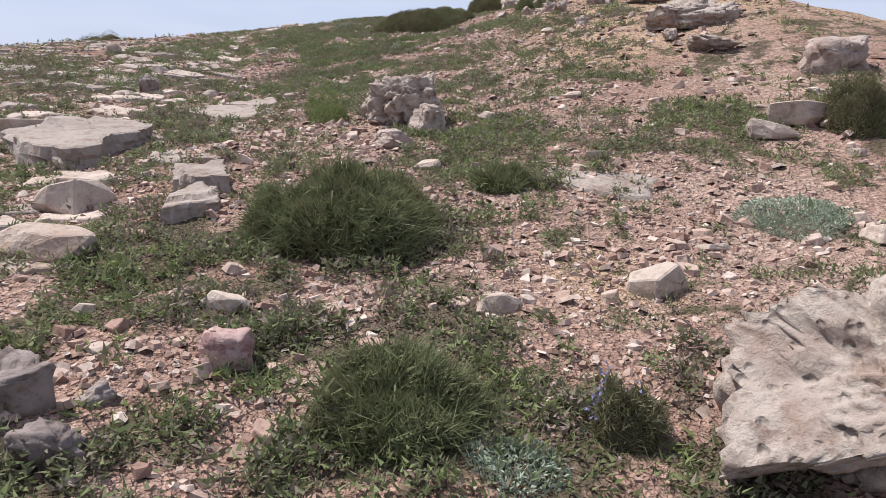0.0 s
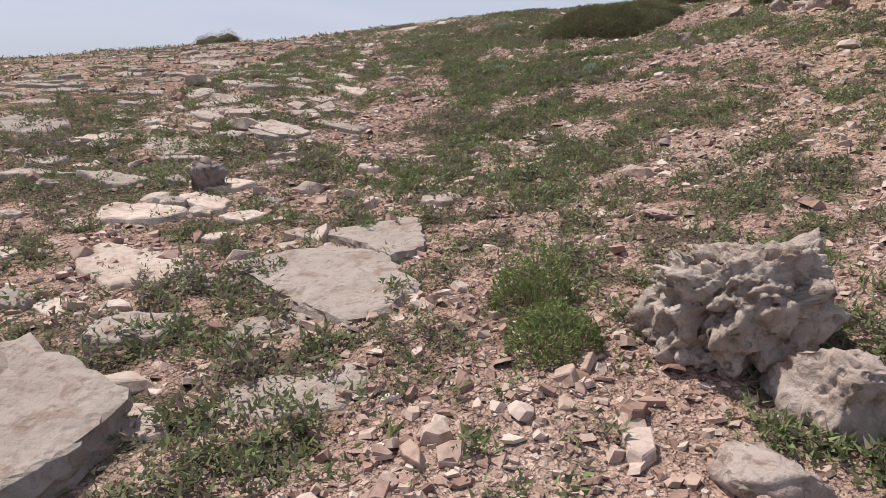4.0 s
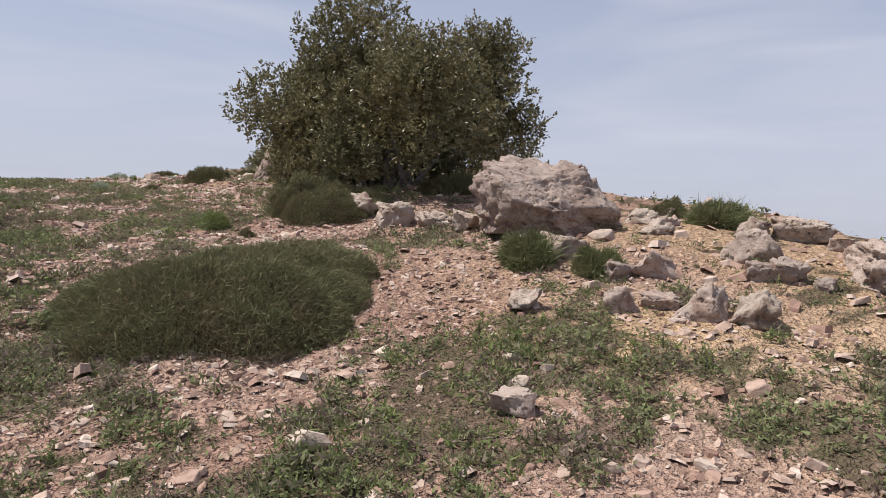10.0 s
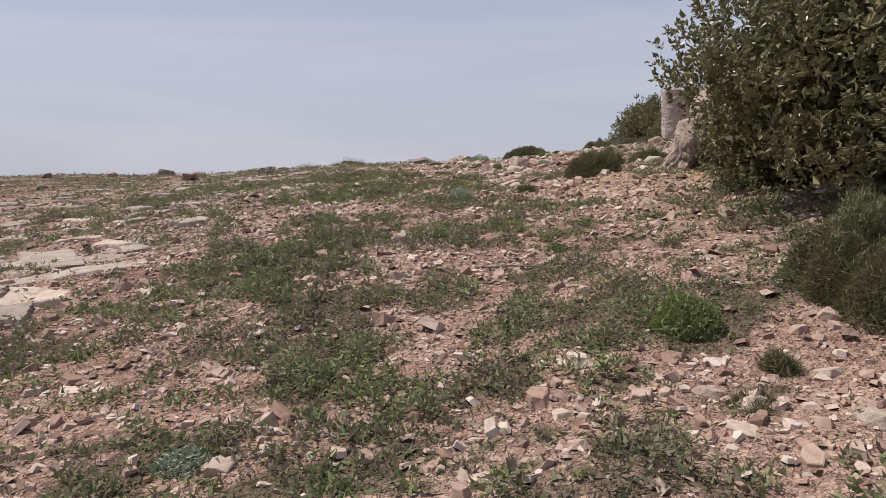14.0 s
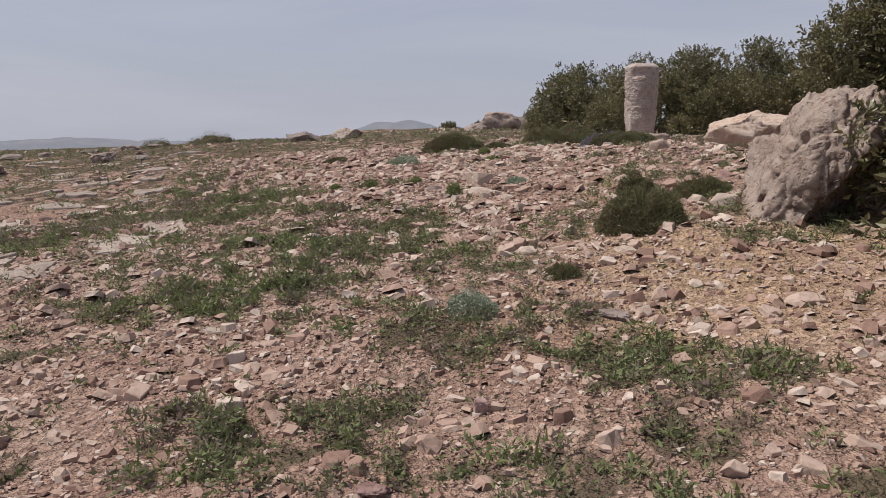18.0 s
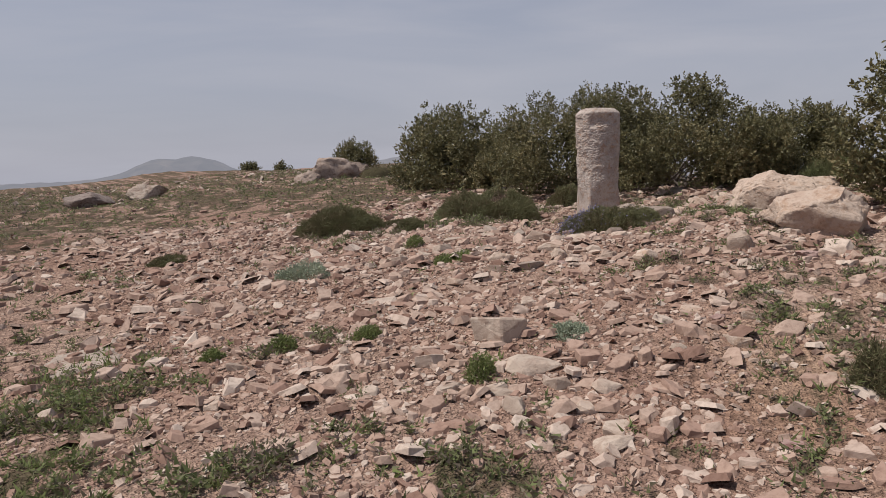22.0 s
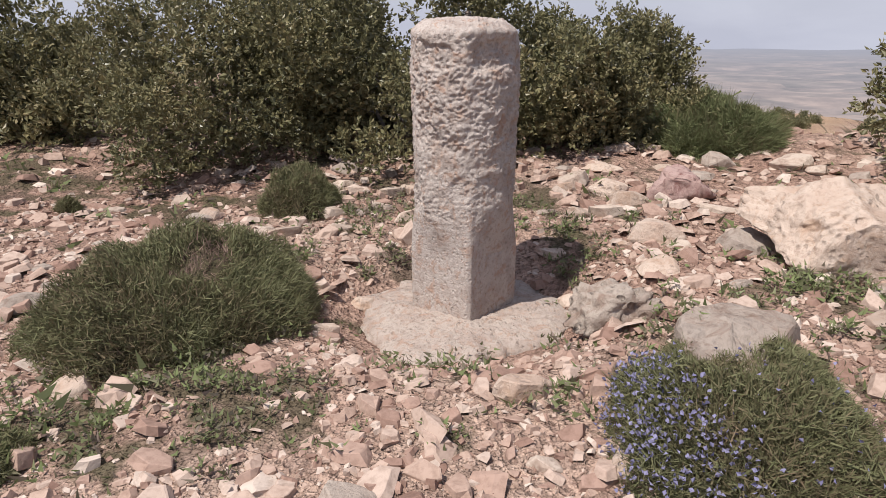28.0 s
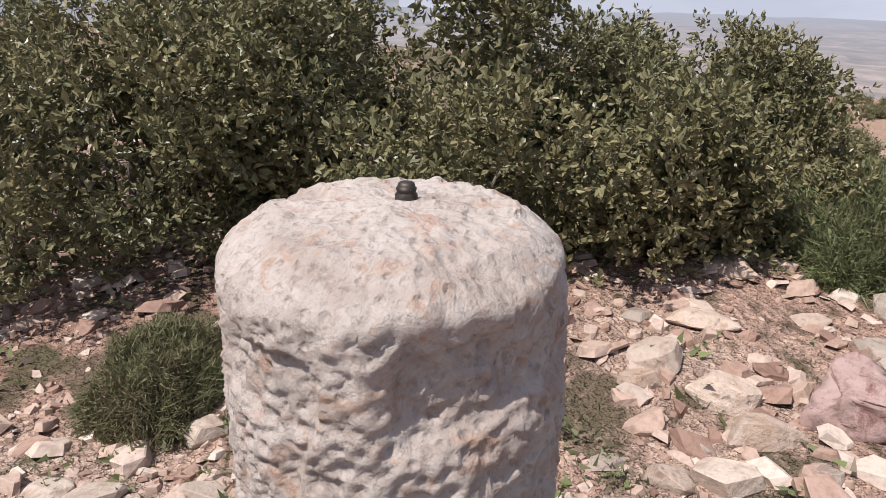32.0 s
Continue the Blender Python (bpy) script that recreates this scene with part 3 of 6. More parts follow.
def distance_material(name, land, haze, share):
    """Far land behind air: a backdrop that glows with the colour of the haze."""
    m, t, b = material(name)
    n = noise_node(t, 0.012, 8, 0.65)
    n2 = noise_node(t, 0.002, 4, 0.5)
    col = ramp(t, n.outputs["Fac"], [(0.35, tuple(v * 0.6 for v in land)), (0.5, land), (0.65, tuple(v * 1.5 for v in land))])
    col = mix(t, 0.5, col, ramp(t, n2.outputs["Fac"], [(0.4, (0.7, 0.75, 0.7)), (0.6, (1.1, 1.05, 1.0))]), "MULTIPLY")
    t.links.new(col, b.inputs["Base Color"])
    b.inputs["Roughness"].default_value = 1.0
    b.inputs["Specular IOR Level"].default_value = 0.0
    fields = node(t, "ShaderNodeTexVoronoi", Scale=0.011)
    c = t.nodes.new("ShaderNodeTexCoord")
    t.links.new(c.outputs["Object"], fields.inputs["Vector"])
    col = mix(t, 0.6, col, ramp(t, fields.outputs["Color"], [(0.2, (0.55, 0.6, 0.5)), (0.5, (1.0, 1.0, 1.0)), (0.85, (1.5, 1.4, 1.3))]), "MULTIPLY")
    t.links.new(col, b.inputs["Base Color"])
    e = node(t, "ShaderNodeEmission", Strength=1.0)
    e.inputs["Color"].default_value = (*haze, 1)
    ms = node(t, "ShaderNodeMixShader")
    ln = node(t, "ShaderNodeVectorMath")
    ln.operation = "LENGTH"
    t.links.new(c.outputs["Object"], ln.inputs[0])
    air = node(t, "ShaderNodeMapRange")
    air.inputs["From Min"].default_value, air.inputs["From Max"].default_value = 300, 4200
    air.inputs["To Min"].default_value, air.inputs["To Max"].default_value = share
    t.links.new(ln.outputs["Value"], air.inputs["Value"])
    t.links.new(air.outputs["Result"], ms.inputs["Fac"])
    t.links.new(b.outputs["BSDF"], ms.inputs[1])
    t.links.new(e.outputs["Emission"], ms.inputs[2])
    t.links.new(ms.outputs["Shader"], t.nodes["Material Output"].inputs["Surface"])
    return m


# ---- ground ----
def spread(lo, hi, step, reach, grow=1.13):
    inner = np.arange(lo, hi + step / 2, step)
    out, d = [], step
    a, b = lo, hi
    while b < reach:
        d *= grow
        a, b = a - d, b + d
        out.append((a, b))
    return np.concatenate([[a for a, _ in out][::-1], inner, [b for _, b in out]])


xs = spread(-8, 9, 0.13, 2600)
ys = spread(-2, 36, 0.13, 2600)
gxx, gyy = np.meshgrid(xs, ys, indexing="ij")
gzz = height(gxx, gyy)
nx, ny = gxx.shape
idx = np.arange(nx * ny).reshape(nx, ny)
gq = np.stack([idx[:-1, :-1], idx[1:, :-1], idx[1:, 1:], idx[:-1, 1:]], -1).reshape(-1, 4)
ground_me = quads_mesh("ground", np.stack([gxx, gyy, gzz], -1).reshape(-1, 3), gq, True)
at = ground_me.attributes.new("cover", "FLOAT", "POINT")
at.data.foreach_set("value", cover(gxx, gyy).ravel().astype(np.float32))


def ochre(x, y):
    rel = np.asarray(x) - walk_x(y)
    sandy = 0.6 * plots(x, y, [(0.55, 21.2, 1.0, 0.9), (0.95, 22.3, 0.7, 0.8), (1.35, 13.25, 0.7, 0.5), (1.9, 9.2, 1.3, 0.9), (0.75, 3.25, 0.3, 0.35)])
    return sandy + 0.75 * smooth(1.6, 3.2, rel) * smooth(0.44, 0.66, fbm2(np.asarray(x) * 0.5, np.asarray(y) * 0.5, 70, 3)) * smooth(27, 22, y) * smooth(8, 12, y)


at = ground_me.attributes.new("ochre", "FLOAT", "POINT")
at.data.foreach_set("value", ochre(gxx, gyy).ravel().astype(np.float32))
ground = part("ground", ground_me, soil_mat)
tagged(ground, "pinkish stony hillside soil with patchy low herbs", "ground", kind="structure")

# far plain and mountains, their haze mixed in as a glow growing with distance
valley_mat = distance_material("valley farmland with haze glow", (0.22, 0.17, 0.14), (0.325, 0.33, 0.385), (0.2, 0.98))
mount_mat = distance_material("far mountains with haze glow", (0.20, 0.17, 0.14), (0.29, 0.305, 0.365), (0.5, 0.86))


def ring(name, r0, r1, z_of, n_r, n_a, a0, a1, mat_, label):
    rr = np.geomspace(r0, r1, n_r)
    aa = np.linspace(a0, a1, n_a)
    R, A = np.meshgrid(rr, aa, indexing="ij")
    X, Y = R * np.cos(A), R * np.sin(A) + 15
    Zr = z_of(R, A, X, Y)
    ii = np.arange(n_r * n_a).reshape(n_r, n_a)
    q = np.stack([ii[:-1, :-1], ii[1:, :-1], ii[1:, 1:], ii[:-1, 1:]], -1).reshape(-1, 4)
    ob = part(name, quads_mesh(name, np.stack([X, Y, Zr], -1).reshape(-1, 3), q, True), mat_)
    tagged(ob, label, "landscape", kind="structure")
    return ob


ring("backdrop_valley", 330, 4300, lambda R, A, X, Y: -165 + 22 * (fbm2(X * 0.004, Y * 0.004, 5, 4) - 0.5) + R * 0.012, 40, 200, -math.pi, math.pi, valley_mat, "brown farmland plain far below the hill, haze added as a glow")


def ridge(R, A, X, Y):
    up = smooth(3300, 3900, R) * (1 - smooth(4100, 4400, R))
    deg = np.degrees(A)
    high = 88 * np.exp(-(((deg - 77.9) / 2.4) ** 2)) + 74 * np.exp(-(((deg - 81.6) / 2.3) ** 2)) + 78 * np.exp(-(((deg - 62) / 8) ** 2)) + 14 * np.exp(-(((deg - 104) / 4) ** 2))
    return -130 + up * (98 + high * (0.75 + 0.5 * fbm2(deg * 0.35, R * 0.002, 31, 4)) + 18 * fbm2(deg * 0.9, R * 0.001, 33, 3))


ring("backdrop_mountains", 3200, 4450, ridge, 14, 260, radians(30), radians(175), mount_mat, "mountain ridge, its blue-grey haze added as a glow")
# ---- things ----
def ico(sub):
    bm = bmesh.new()
    bmesh.ops.create_icosphere(bm, subdivisions=sub, radius=1.0)
    v = np.array([p.co[:] for p in bm.verts])
    f = np.array([[q.index for q in t.verts] for t in bm.faces])
    bm.free()
    return v, f


ICO = {n: ico(n) for n in (2, 3, 4, 5, 6)}


def rock_shape(w, d, h, seed, sub=4, cuts=9, rough=0.16, pits=0.0, strata=0.0, box=0.7):
    """A stone as (verts, faces): a lump cut by planes, then worn and pitted. Its foot lies at z = 0."""
    r = np.random.default_rng(seed)
    v, f = ICO[sub]
    p = np.sign(v) * np.abs(v) ** box
    p /= np.abs(p).max()
    for _ in range(cuts):
        n = r.normal(size=3)
        n /= np.linalg.norm(n)
        p = p - np.maximum(p @ n - r.uniform(0.5, 0.82), 0)[:, None] * n
    q = p + seed * 3.7
    lump = sum((noise3(q * 1.7 * 2**k, seed + k) - 0.5) * 0.55**k for k in range({2: 2, 3: 3, 4: 5, 5: 6, 6: 7}[sub]))
    p = p * (1 + rough * 1.6 * lump)[:, None]
    if strata:
        p = p * (1 + strata * (smooth(0.3, 0.5, np.abs(((p[:, 2] * 3.2 + 0.3 * noise3(q * 1.5, 5)) % 1) - 0.5) * 2) - 0.5) * np.array([[1], [1], [0]])).T
    if pits:
        # knobs parted by creases, and a few deep solution holes
        wander = 0.16 * np.stack([noise3(q * 3.1, seed + 20 + k) for k in range(3)], -1)
        worn = 0
        for k, (size, deep) in enumerate(((1.5, 1.0), (3.3, 0.5), (7.5, 0.17), (17.0, 0.07))[: 3 if sub < 5 else 4]):
            near, next_ = worley3((q + wander) * size, seed + 30 + 7 * k)
            held = smooth(0.25, 0.6, noise3(q * size * 0.45 + 9, seed + 60 + k))
            worn = worn + deep * (0.6 * smooth(0.1, 0.85, near) + 0.6 * held * (1 - smooth(0.0, 0.22, next_ - near)))
        worn = worn + 0.8 * smooth(0.70, 0.76, noise3(q * 4.4, seed + 80)) + 0.25 * smooth(0.68, 0.74, noise3(q * 11, seed + 81))
        worn = worn + 0.30 * (noise3(q * 13, seed + 90) - 0.5) + 0.22 * smooth(0.5, 0.66, noise3(q * 24, seed + 91)) + 0.16 * (noise3(q * 44, seed + 92) - 0.5) * (sub > 4)
        p = p * (1 - pits * worn)[:, None]
    p[:, 2] = np.maximum(p[:, 2], -0.55) + 0.55
    span = p.max(0) - p.min(0)
    p = p / span * np.array([w, d, h])
    return p, f


def slab_shape(w, d, h, seed, sides=6):
    """A flat layered plate of bedrock as (verts, quads), with broken straight sides."""
    r = np.random.default_rng(seed)
    na = 32
    th = np.linspace(0, 2 * np.pi, na, endpoint=False)
    corner = np.sort(r.uniform(0, 2 * np.pi, sides - 2)).tolist() + [r.uniform(0, 6.28), r.uniform(0, 6.28)]
    base = np.concatenate([np.arange(4) * np.pi / 2 + r.uniform(-0.4, 0.4, 4), corner])
    off = np.concatenate([r.uniform(0.75, 1.0, 4), r.uniform(0.8, 1.1, len(corner))])
    c = np.cos(th[:, None] - base[None])
    rad = np.where(c > 0.05, off / np.maximum(c, 0.05), 9).min(1)
    rad = np.minimum(rad, 1.35) * (1 + 0.06 * (cell(np.floor(th * 3.2), th * 0, th * 0, seed) - 0.5) + 0.14 * (noise2(th * 4, th * 0, seed + 1) - 0.5) + 0.05 * (noise2(th * 15, th * 0, seed + 2) - 0.5))
    rows = []
    for k, s in enumerate((0.0, 0.25, 0.5, 0.72, 0.88, 0.955, 1.0, 1.03, 1.04, 1.12)):
        x, y = rad * s * np.cos(th), rad * s * np.sin(th)
        top = 1 + 0.7 * (fbm2(x * 1.6 + seed, y * 1.6, seed, 3) - 0.5) + 0.12 * (fbm2(x * 6 + seed, y * 6, seed + 4, 2) - 0.5)
        z = top * (1, 1, 1, 1, 0.99, 0.95, 0.82, 0.55, 0.4, -0.3)[k]
        rows.append(np.stack([x * w / 2, y * d / 2, z * h], -1))
    v = np.concatenate(rows)
    n = len(rows)
    i = np.arange(n * na).reshape(n, na)
    q = np.stack([i[:-1], i[1:], np.roll(i[1:], -1, 1), np.roll(i[:-1], -1, 1)], -1).reshape(-1, 4)
    return v, q


PLATES = []


def off_plates(x, y):
    """True where no broad slab lies."""
    free = np.ones(len(x), bool)
    for px, py, pr in PLATES:
        free &= np.hypot(x - px, y - py) > pr
    return free


def plate(corners, h, seed, label):
    """A bedded slab of rock with the given outline, following the slope."""
    c = np.array(corners, float)
    mid = c.mean(0)
    na = 64
    th = np.linspace(0, 2 * np.pi, na, endpoint=False)
    way = np.stack([np.cos(th), np.sin(th)], -1)
    rad = np.full(na, 1e9)
    for a, b in zip(c - mid, np.roll(c, -1, 0) - mid):
        e = b - a
        den = way[:, 0] * e[1] - way[:, 1] * e[0]
        den = np.where(np.abs(den) < 1e-9, 1e-9, den)
        t_ = (a[0] * e[1] - a[1] * e[0]) / den
        u_ = (a[0] * way[:, 1] - a[1] * way[:, 0]) / den
        rad = np.where((t_ > 0) & (u_ >= -0.001) & (u_ <= 1.001), np.minimum(rad, t_), rad)
    rad = np.where(rad > 1e8, np.median(rad), rad)
    rad = rad * (1 + 0.07 * (noise2(th * 4, th * 0, seed + 1) - 0.5) + 0.05 * (noise2(th * 15, th * 0, seed + 2) - 0.5) + 0.06 * (cell(np.floor(th * 5), th * 0, th * 0, seed) - 0.5))
    span = float(np.mean(rad))
    PLATES.append((mid[0], mid[1], 0.85 * span))
    lean = [(ground_z(mid[0] + span * a, mid[1] + span * b) - ground_z(mid[0] - span * a, mid[1] - span * b)) / (2 * span) for a, b in ((1, 0), (0, 1))]
    rows = []
    for k, s in enumerate((0.0, 0.2, 0.4, 0.6, 0.76, 0.88, 0.95, 1.0, 1.03, 1.03, 1.10, 1.2)):
        s = s + (0.09 * (noise2(th * 5, th * 0 + k * 1.7, seed + 8) - 0.5) + 0.06 * (noise2(th * 16, th * 0 + k * 2.9, seed + 9) - 0.5) if k > 5 else 0)
        x, y = mid[0] + rad * s * way[:, 0], mid[1] + rad * s * way[:, 1]
        z = ground_z(*mid) + lean[0] * (x - mid[0]) + lean[1] * (y - mid[1]) + h * (1, 1, 1, 1, 1, 1, 0.99, 0.93, 0.55, 0.35, -0.4, -1.6)[k] + (0.04 * (fbm2(x * 2.6, y * 2.6, seed + 3, 2) - 0.5) + 0.014 * (fbm2(x * 8, y * 8, seed + 5, 2) - 0.5) - 0.3 * h * smooth(0.55, 0.57, fbm2(x * 1.7 + seed, y * 1.7, seed + 6, 3)) + 0.006 * (fbm2(x * 14, y * 14, seed + 4, 3) - 0.5)) * (k < 8)
        rows.append(np.stack([x - mid[0], y - mid[1], z - ground_z(*mid)], -1))
    i = np.arange(len(rows) * na).reshape(-1, na)
    q = np.stack([i[:-1], i[1:], np.roll(i[1:], -1, 1), np.roll(i[:-1], -1, 1)], -1).reshape(-1, 4)
    ob = part("flat_rock", quads_mesh("flat_rock", np.concatenate(rows), q), slab_stone)
    ob.matrix_world = pose(mid[0], mid[1], ground_z(*mid))
    return tagged(ob, label, "rock", "flat bedrock plates")


ROCKS = {}


def broken_shape(seed):
    """A freshly broken angular stone of unit size: flat faces, worn edges, foot at z = 0."""
    r = np.random.default_rng(seed)
    n = int(r.integers(4, 7))
    ang = (np.arange(n) + r.uniform(-0.3, 0.3, n)) * 2 * np.pi / n
    bm = bmesh.new()
    slope = r.normal(size=2) * 0.24
    for z, k in ((-0.5, r.uniform(0.75, 1.0)), (r.uniform(-0.25, 0.15), 1.0), (0.5, r.uniform(0.62, 0.92))):
        for a in ang + r.uniform(-0.12, 0.12, n):
            rad = k * r.uniform(0.55, 1.0)
            x, y = rad * math.cos(a), rad * math.sin(a)
            bm.verts.new((x, y, z + (slope[0] * x + slope[1] * y) * (z > 0.3)))
    hull = bmesh.ops.convex_hull(bm, input=bm.verts)
    loose = list({g for g in hull["geom_interior"] + hull["geom_unused"] if isinstance(g, bmesh.types.BMVert)})
    bmesh.ops.delete(bm, geom=loose, context="VERTS")
    bmesh.ops.dissolve_limit(bm, angle_limit=0.2, verts=bm.verts, edges=bm.edges)
    bmesh.ops.bevel(bm, geom=list(bm.edges), offset=0.045, segments=1, affect="EDGES", clamp_overlap=True)
    bmesh.ops.triangulate(bm, faces=bm.faces)
    bmesh.ops.subdivide_edges(bm, edges=[e for e in bm.edges if e.calc_length() > 0.25], cuts=1)
    bmesh.ops.triangulate(bm, faces=bm.faces)
    bm.verts.index_update()
    p = np.array([v.co[:] for v in bm.verts])
    f = np.array([[v.index for v in t.verts] for t in bm.faces])
    bm.free()
    p = p * (1 + 0.10 * (noise3(p * 2.6 + seed, seed) - 0.5) + 0.07 * (noise3(p * 7 + seed, seed + 1) - 0.5))[:, None]
    p -= p.min(0) * np.array([0, 0, 1])
    return p / (p.max(0) - p.min(0)), f


def rock(x, y, w, d, h, turn, seed, mat_, label, pits=0.0):
    """A loose or half-sunk stone; alike ones share a mesh of unit size."""
    key = (seed % 13, mat_.name)
    if key not in ROCKS:
        v, f = rock_shape(1, 1, 1, 500 + 13 * (seed % 13), 4, 7, 0.22, pits * 1.15) if pits else broken_shape(900 + seed % 13)
        ROCKS[key] = quads_mesh("rock", v, f, bool(pits))
        ROCKS[key].materials.append(mat_)
    ob = new("rock", ROCKS[key])
    tip = 0.8 if pits or w > 0.3 else 1.5
    lean = ((seed * 37) % 17 - 8) * tip, ((seed * 53) % 13 - 6) * tip
    if not pits:
        h = min(h, 0.42 * w)
    ob.matrix_world = pose(x, y, ground_z(x, y) - 0.14 * h - 0.012, *lean, turn + (seed * 71) % 40 - 20) @ Matrix.Diagonal((w, d, h * 1.1, 1))
    return tagged(ob, label, "rock", "rocks on the hillside")


def ground_z(x, y):
    return float(height(np.array([x]), np.array([y]))[0])


def lay(ob, x, y, turn=0.0, sink=0.03, tilt=(0.0, 0.0), scale=1.0):
    ob.matrix_world = pose(x, y, ground_z(x, y) - sink, tilt[0], tilt[1], turn) @ Matrix.Diagonal((scale, scale, scale, 1))
    return ob


def boulder(x, y, w, d, h, seed, mat_, label, turn=0.0, sub=5, cuts=9, rough=0.16, pits=0.1, sink=0.06, tilt=(0, 0), strata=0.0, box=0.7, name="boulder", category="rock"):
    v, f = rock_shape(w, d, h, seed, sub, cuts, rough, pits, strata, box)
    ob = part(name, quads_mesh(name, v, f, sub > 3), mat_)
    lay(ob, x, y, turn, sink, tilt)
    return tagged(ob, label, category)


FAR_PLATES = []


def slab(x, y, w, d, h, seed, mat_, label, turn=0.0, sink=0.02, tilt=(0, 0), joined=False):
    v, q = slab_shape(w, d, h, seed)
    a = radians(turn)
    v[:, 2] += height(x + v[:, 0] * math.cos(a) - v[:, 1] * math.sin(a), y + v[:, 0] * math.sin(a) + v[:, 1] * math.cos(a)) * 0.85 - ground_z(x, y) * 0.85
    if joined:
        turned = v[:, :2] @ np.array([[math.cos(a), math.sin(a)], [-math.sin(a), math.cos(a)]])
        FAR_PLATES.append((np.column_stack([turned[:, 0] + x, turned[:, 1] + y, v[:, 2] + ground_z(x, y) - sink]), q))
        return None
    me = quads_mesh("flat_rock", v, q, False)
    ob = part("flat_rock", me, mat_)
    lay(ob, x, y, turn, sink, tilt)
    return tagged(ob, label, "rock", "flat bedrock plates")


# ---- the pillar ----
PX, PY, PZ = 4.102, 28.432, 3.235


def pillar_shape():
    nseg, corner = 270, math.atan2(-0.12, -0.24)
    zs = np.concatenate([np.linspace(-0.08, 1.30, 290), 1.30 + 0.075 * np.sin(np.linspace(0.05, 1, 10) * np.pi / 2)])
    rows = []
    th = np.linspace(0, 2 * np.pi, nseg, endpoint=False)
    for z in zs:
        k = float(smooth(0.30, 0.62, z))
        square = 0.193 / np.maximum(np.abs(np.cos(th - corner - np.pi / 4)), np.abs(np.sin(th - corner - np.pi / 4)))
        square = np.minimum(square, 0.262)
        round_ = 0.252 + 0.010 * np.cos(2 * (th - 0.6)) + 0.012 * float(smooth(0.6, 1.2, z))
        r = square * (1 - k) + round_ * k
        if z > 1.30:
            r = r * (1 - 0.30 * ((z - 1.30) / 0.075) ** 2.4)
        rows.append(np.stack([r * np.cos(th), r * np.sin(th), np.full(nseg, z)], -1))
    for s in np.linspace(0.96, 0.0, 26):
        rows.append(np.stack([rows[299][:, 0] * s, rows[299][:, 1] * s, np.full(nseg, zs[-1] + 0.012 * (1 - s))], -1))
    v = np.concatenate(rows)
    n = v * np.array([1, 1, 0.0])
    n /= np.linalg.norm(n, axis=1)[:, None] + 1e-6
    top = smooth(1.29, 1.37, v[:, 2])[:, None]
    n = n * (1 - top) + np.array([[0, 0, 1.0]]) * top
    # the foot is dressed smooth, the shaft is weathered into small cups
    rough = (0.10 + 0.90 * smooth(0.40, 0.62, v[:, 2] + 0.30 * (noise3(v * 5, 3) - 0.5))) * (0.6 + 0.5 * smooth(0.32, 0.62, noise3(v * np.array([5, 5, 4]), 71)))
    wild = v + 0.035 * np.stack([noise3(v * 14, 61), noise3(v * 14, 62), noise3(v * 14, 63)], -1)
    near, _ = worley3(wild * np.array([24, 24, 30]), 8)
    fine, _ = worley3(wild * np.array([58, 58, 66]), 18)
    cups = 0.007 * (1 - smooth(0.08, 0.6, near)) * smooth(0.4, 0.65, noise3(v * 12, 19)) + 0.012 * (1 - smooth(0.1, 0.75, fine)) * (0.3 + 0.7 * noise3(v * 22, 20))
    hollow = 0.020 * smooth(0.52, 0.8, noise3(v * np.array([5, 5, 4]), 17)) + 0.012 * smooth(0.5, 0.62, noise3(v * np.array([11, 11, 9]), 23))
    flake = 0.010 * (noise3(v * 26, 24) - 0.5) + 0.008 * (noise3(v * 62, 25) - 0.5)
    v = v - n * (rough * (cups * (1 - 0.1 * top[:, 0]) + hollow * (1 - 0.6 * top[:, 0]) - flake))[:, None]
    # two tooled grooves and some drill marks on the dressed foot
    turn = (np.arctan2(v[:, 1], v[:, 0]) + 3.6 * np.pi) % (2 * np.pi) - 1.6 * np.pi
    upright = np.exp(-(((turn + 1.60) / 0.02) ** 2)) * smooth(0.38, 0.40, v[:, 2]) * smooth(0.51, 0.49, v[:, 2])
    level = np.exp(-(((v[:, 2] - 0.335) / 0.007) ** 2)) * smooth(-2.25, -2.2, turn) * smooth(-1.5, -1.55, turn)
    drill, _ = worley3(v * 17 + 3.3, 44)
    marks = 0.006 * np.maximum(upright, level) + 0.006 * (1 - smooth(0.05, 0.14, drill)) * smooth(0.55, 0.40, v[:, 2])
    v = v - n * marks[:, None]
    v[:, 2] *= 1.06
    v[:, :2] *= 1.02
    m = len(rows)
    i = np.arange(m * nseg).reshape(m, nseg)
    q = np.stack([i[:-1], np.roll(i[:-1], -1, 1), np.roll(i[1:], -1, 1), i[1:]], -1).reshape(-1, 4)
    return v, q


pillar = part("stone_pillar", quads_mesh("stone_pillar", *pillar_shape(), True), pillar_stone)
pillar.matrix_world = pose(PX, PY, PZ)
tagged(pillar, "weathered pale limestone pillar, squared foot and round pitted shaft", "stone pillar")


def lathe(rings, seg=24):
    th = np.linspace(0, 2 * np.pi, seg, endpoint=False)
    v = np.concatenate([np.stack([r * np.cos(th), r * np.sin(th), np.full(seg, z)], -1) for r, z in rings])
    i = np.arange(len(rings) * seg).reshape(-1, seg)
    return v, np.stack([i[:-1], np.roll(i[:-1], -1, 1), np.roll(i[1:], -1, 1), i[1:]], -1).reshape(-1, 4)


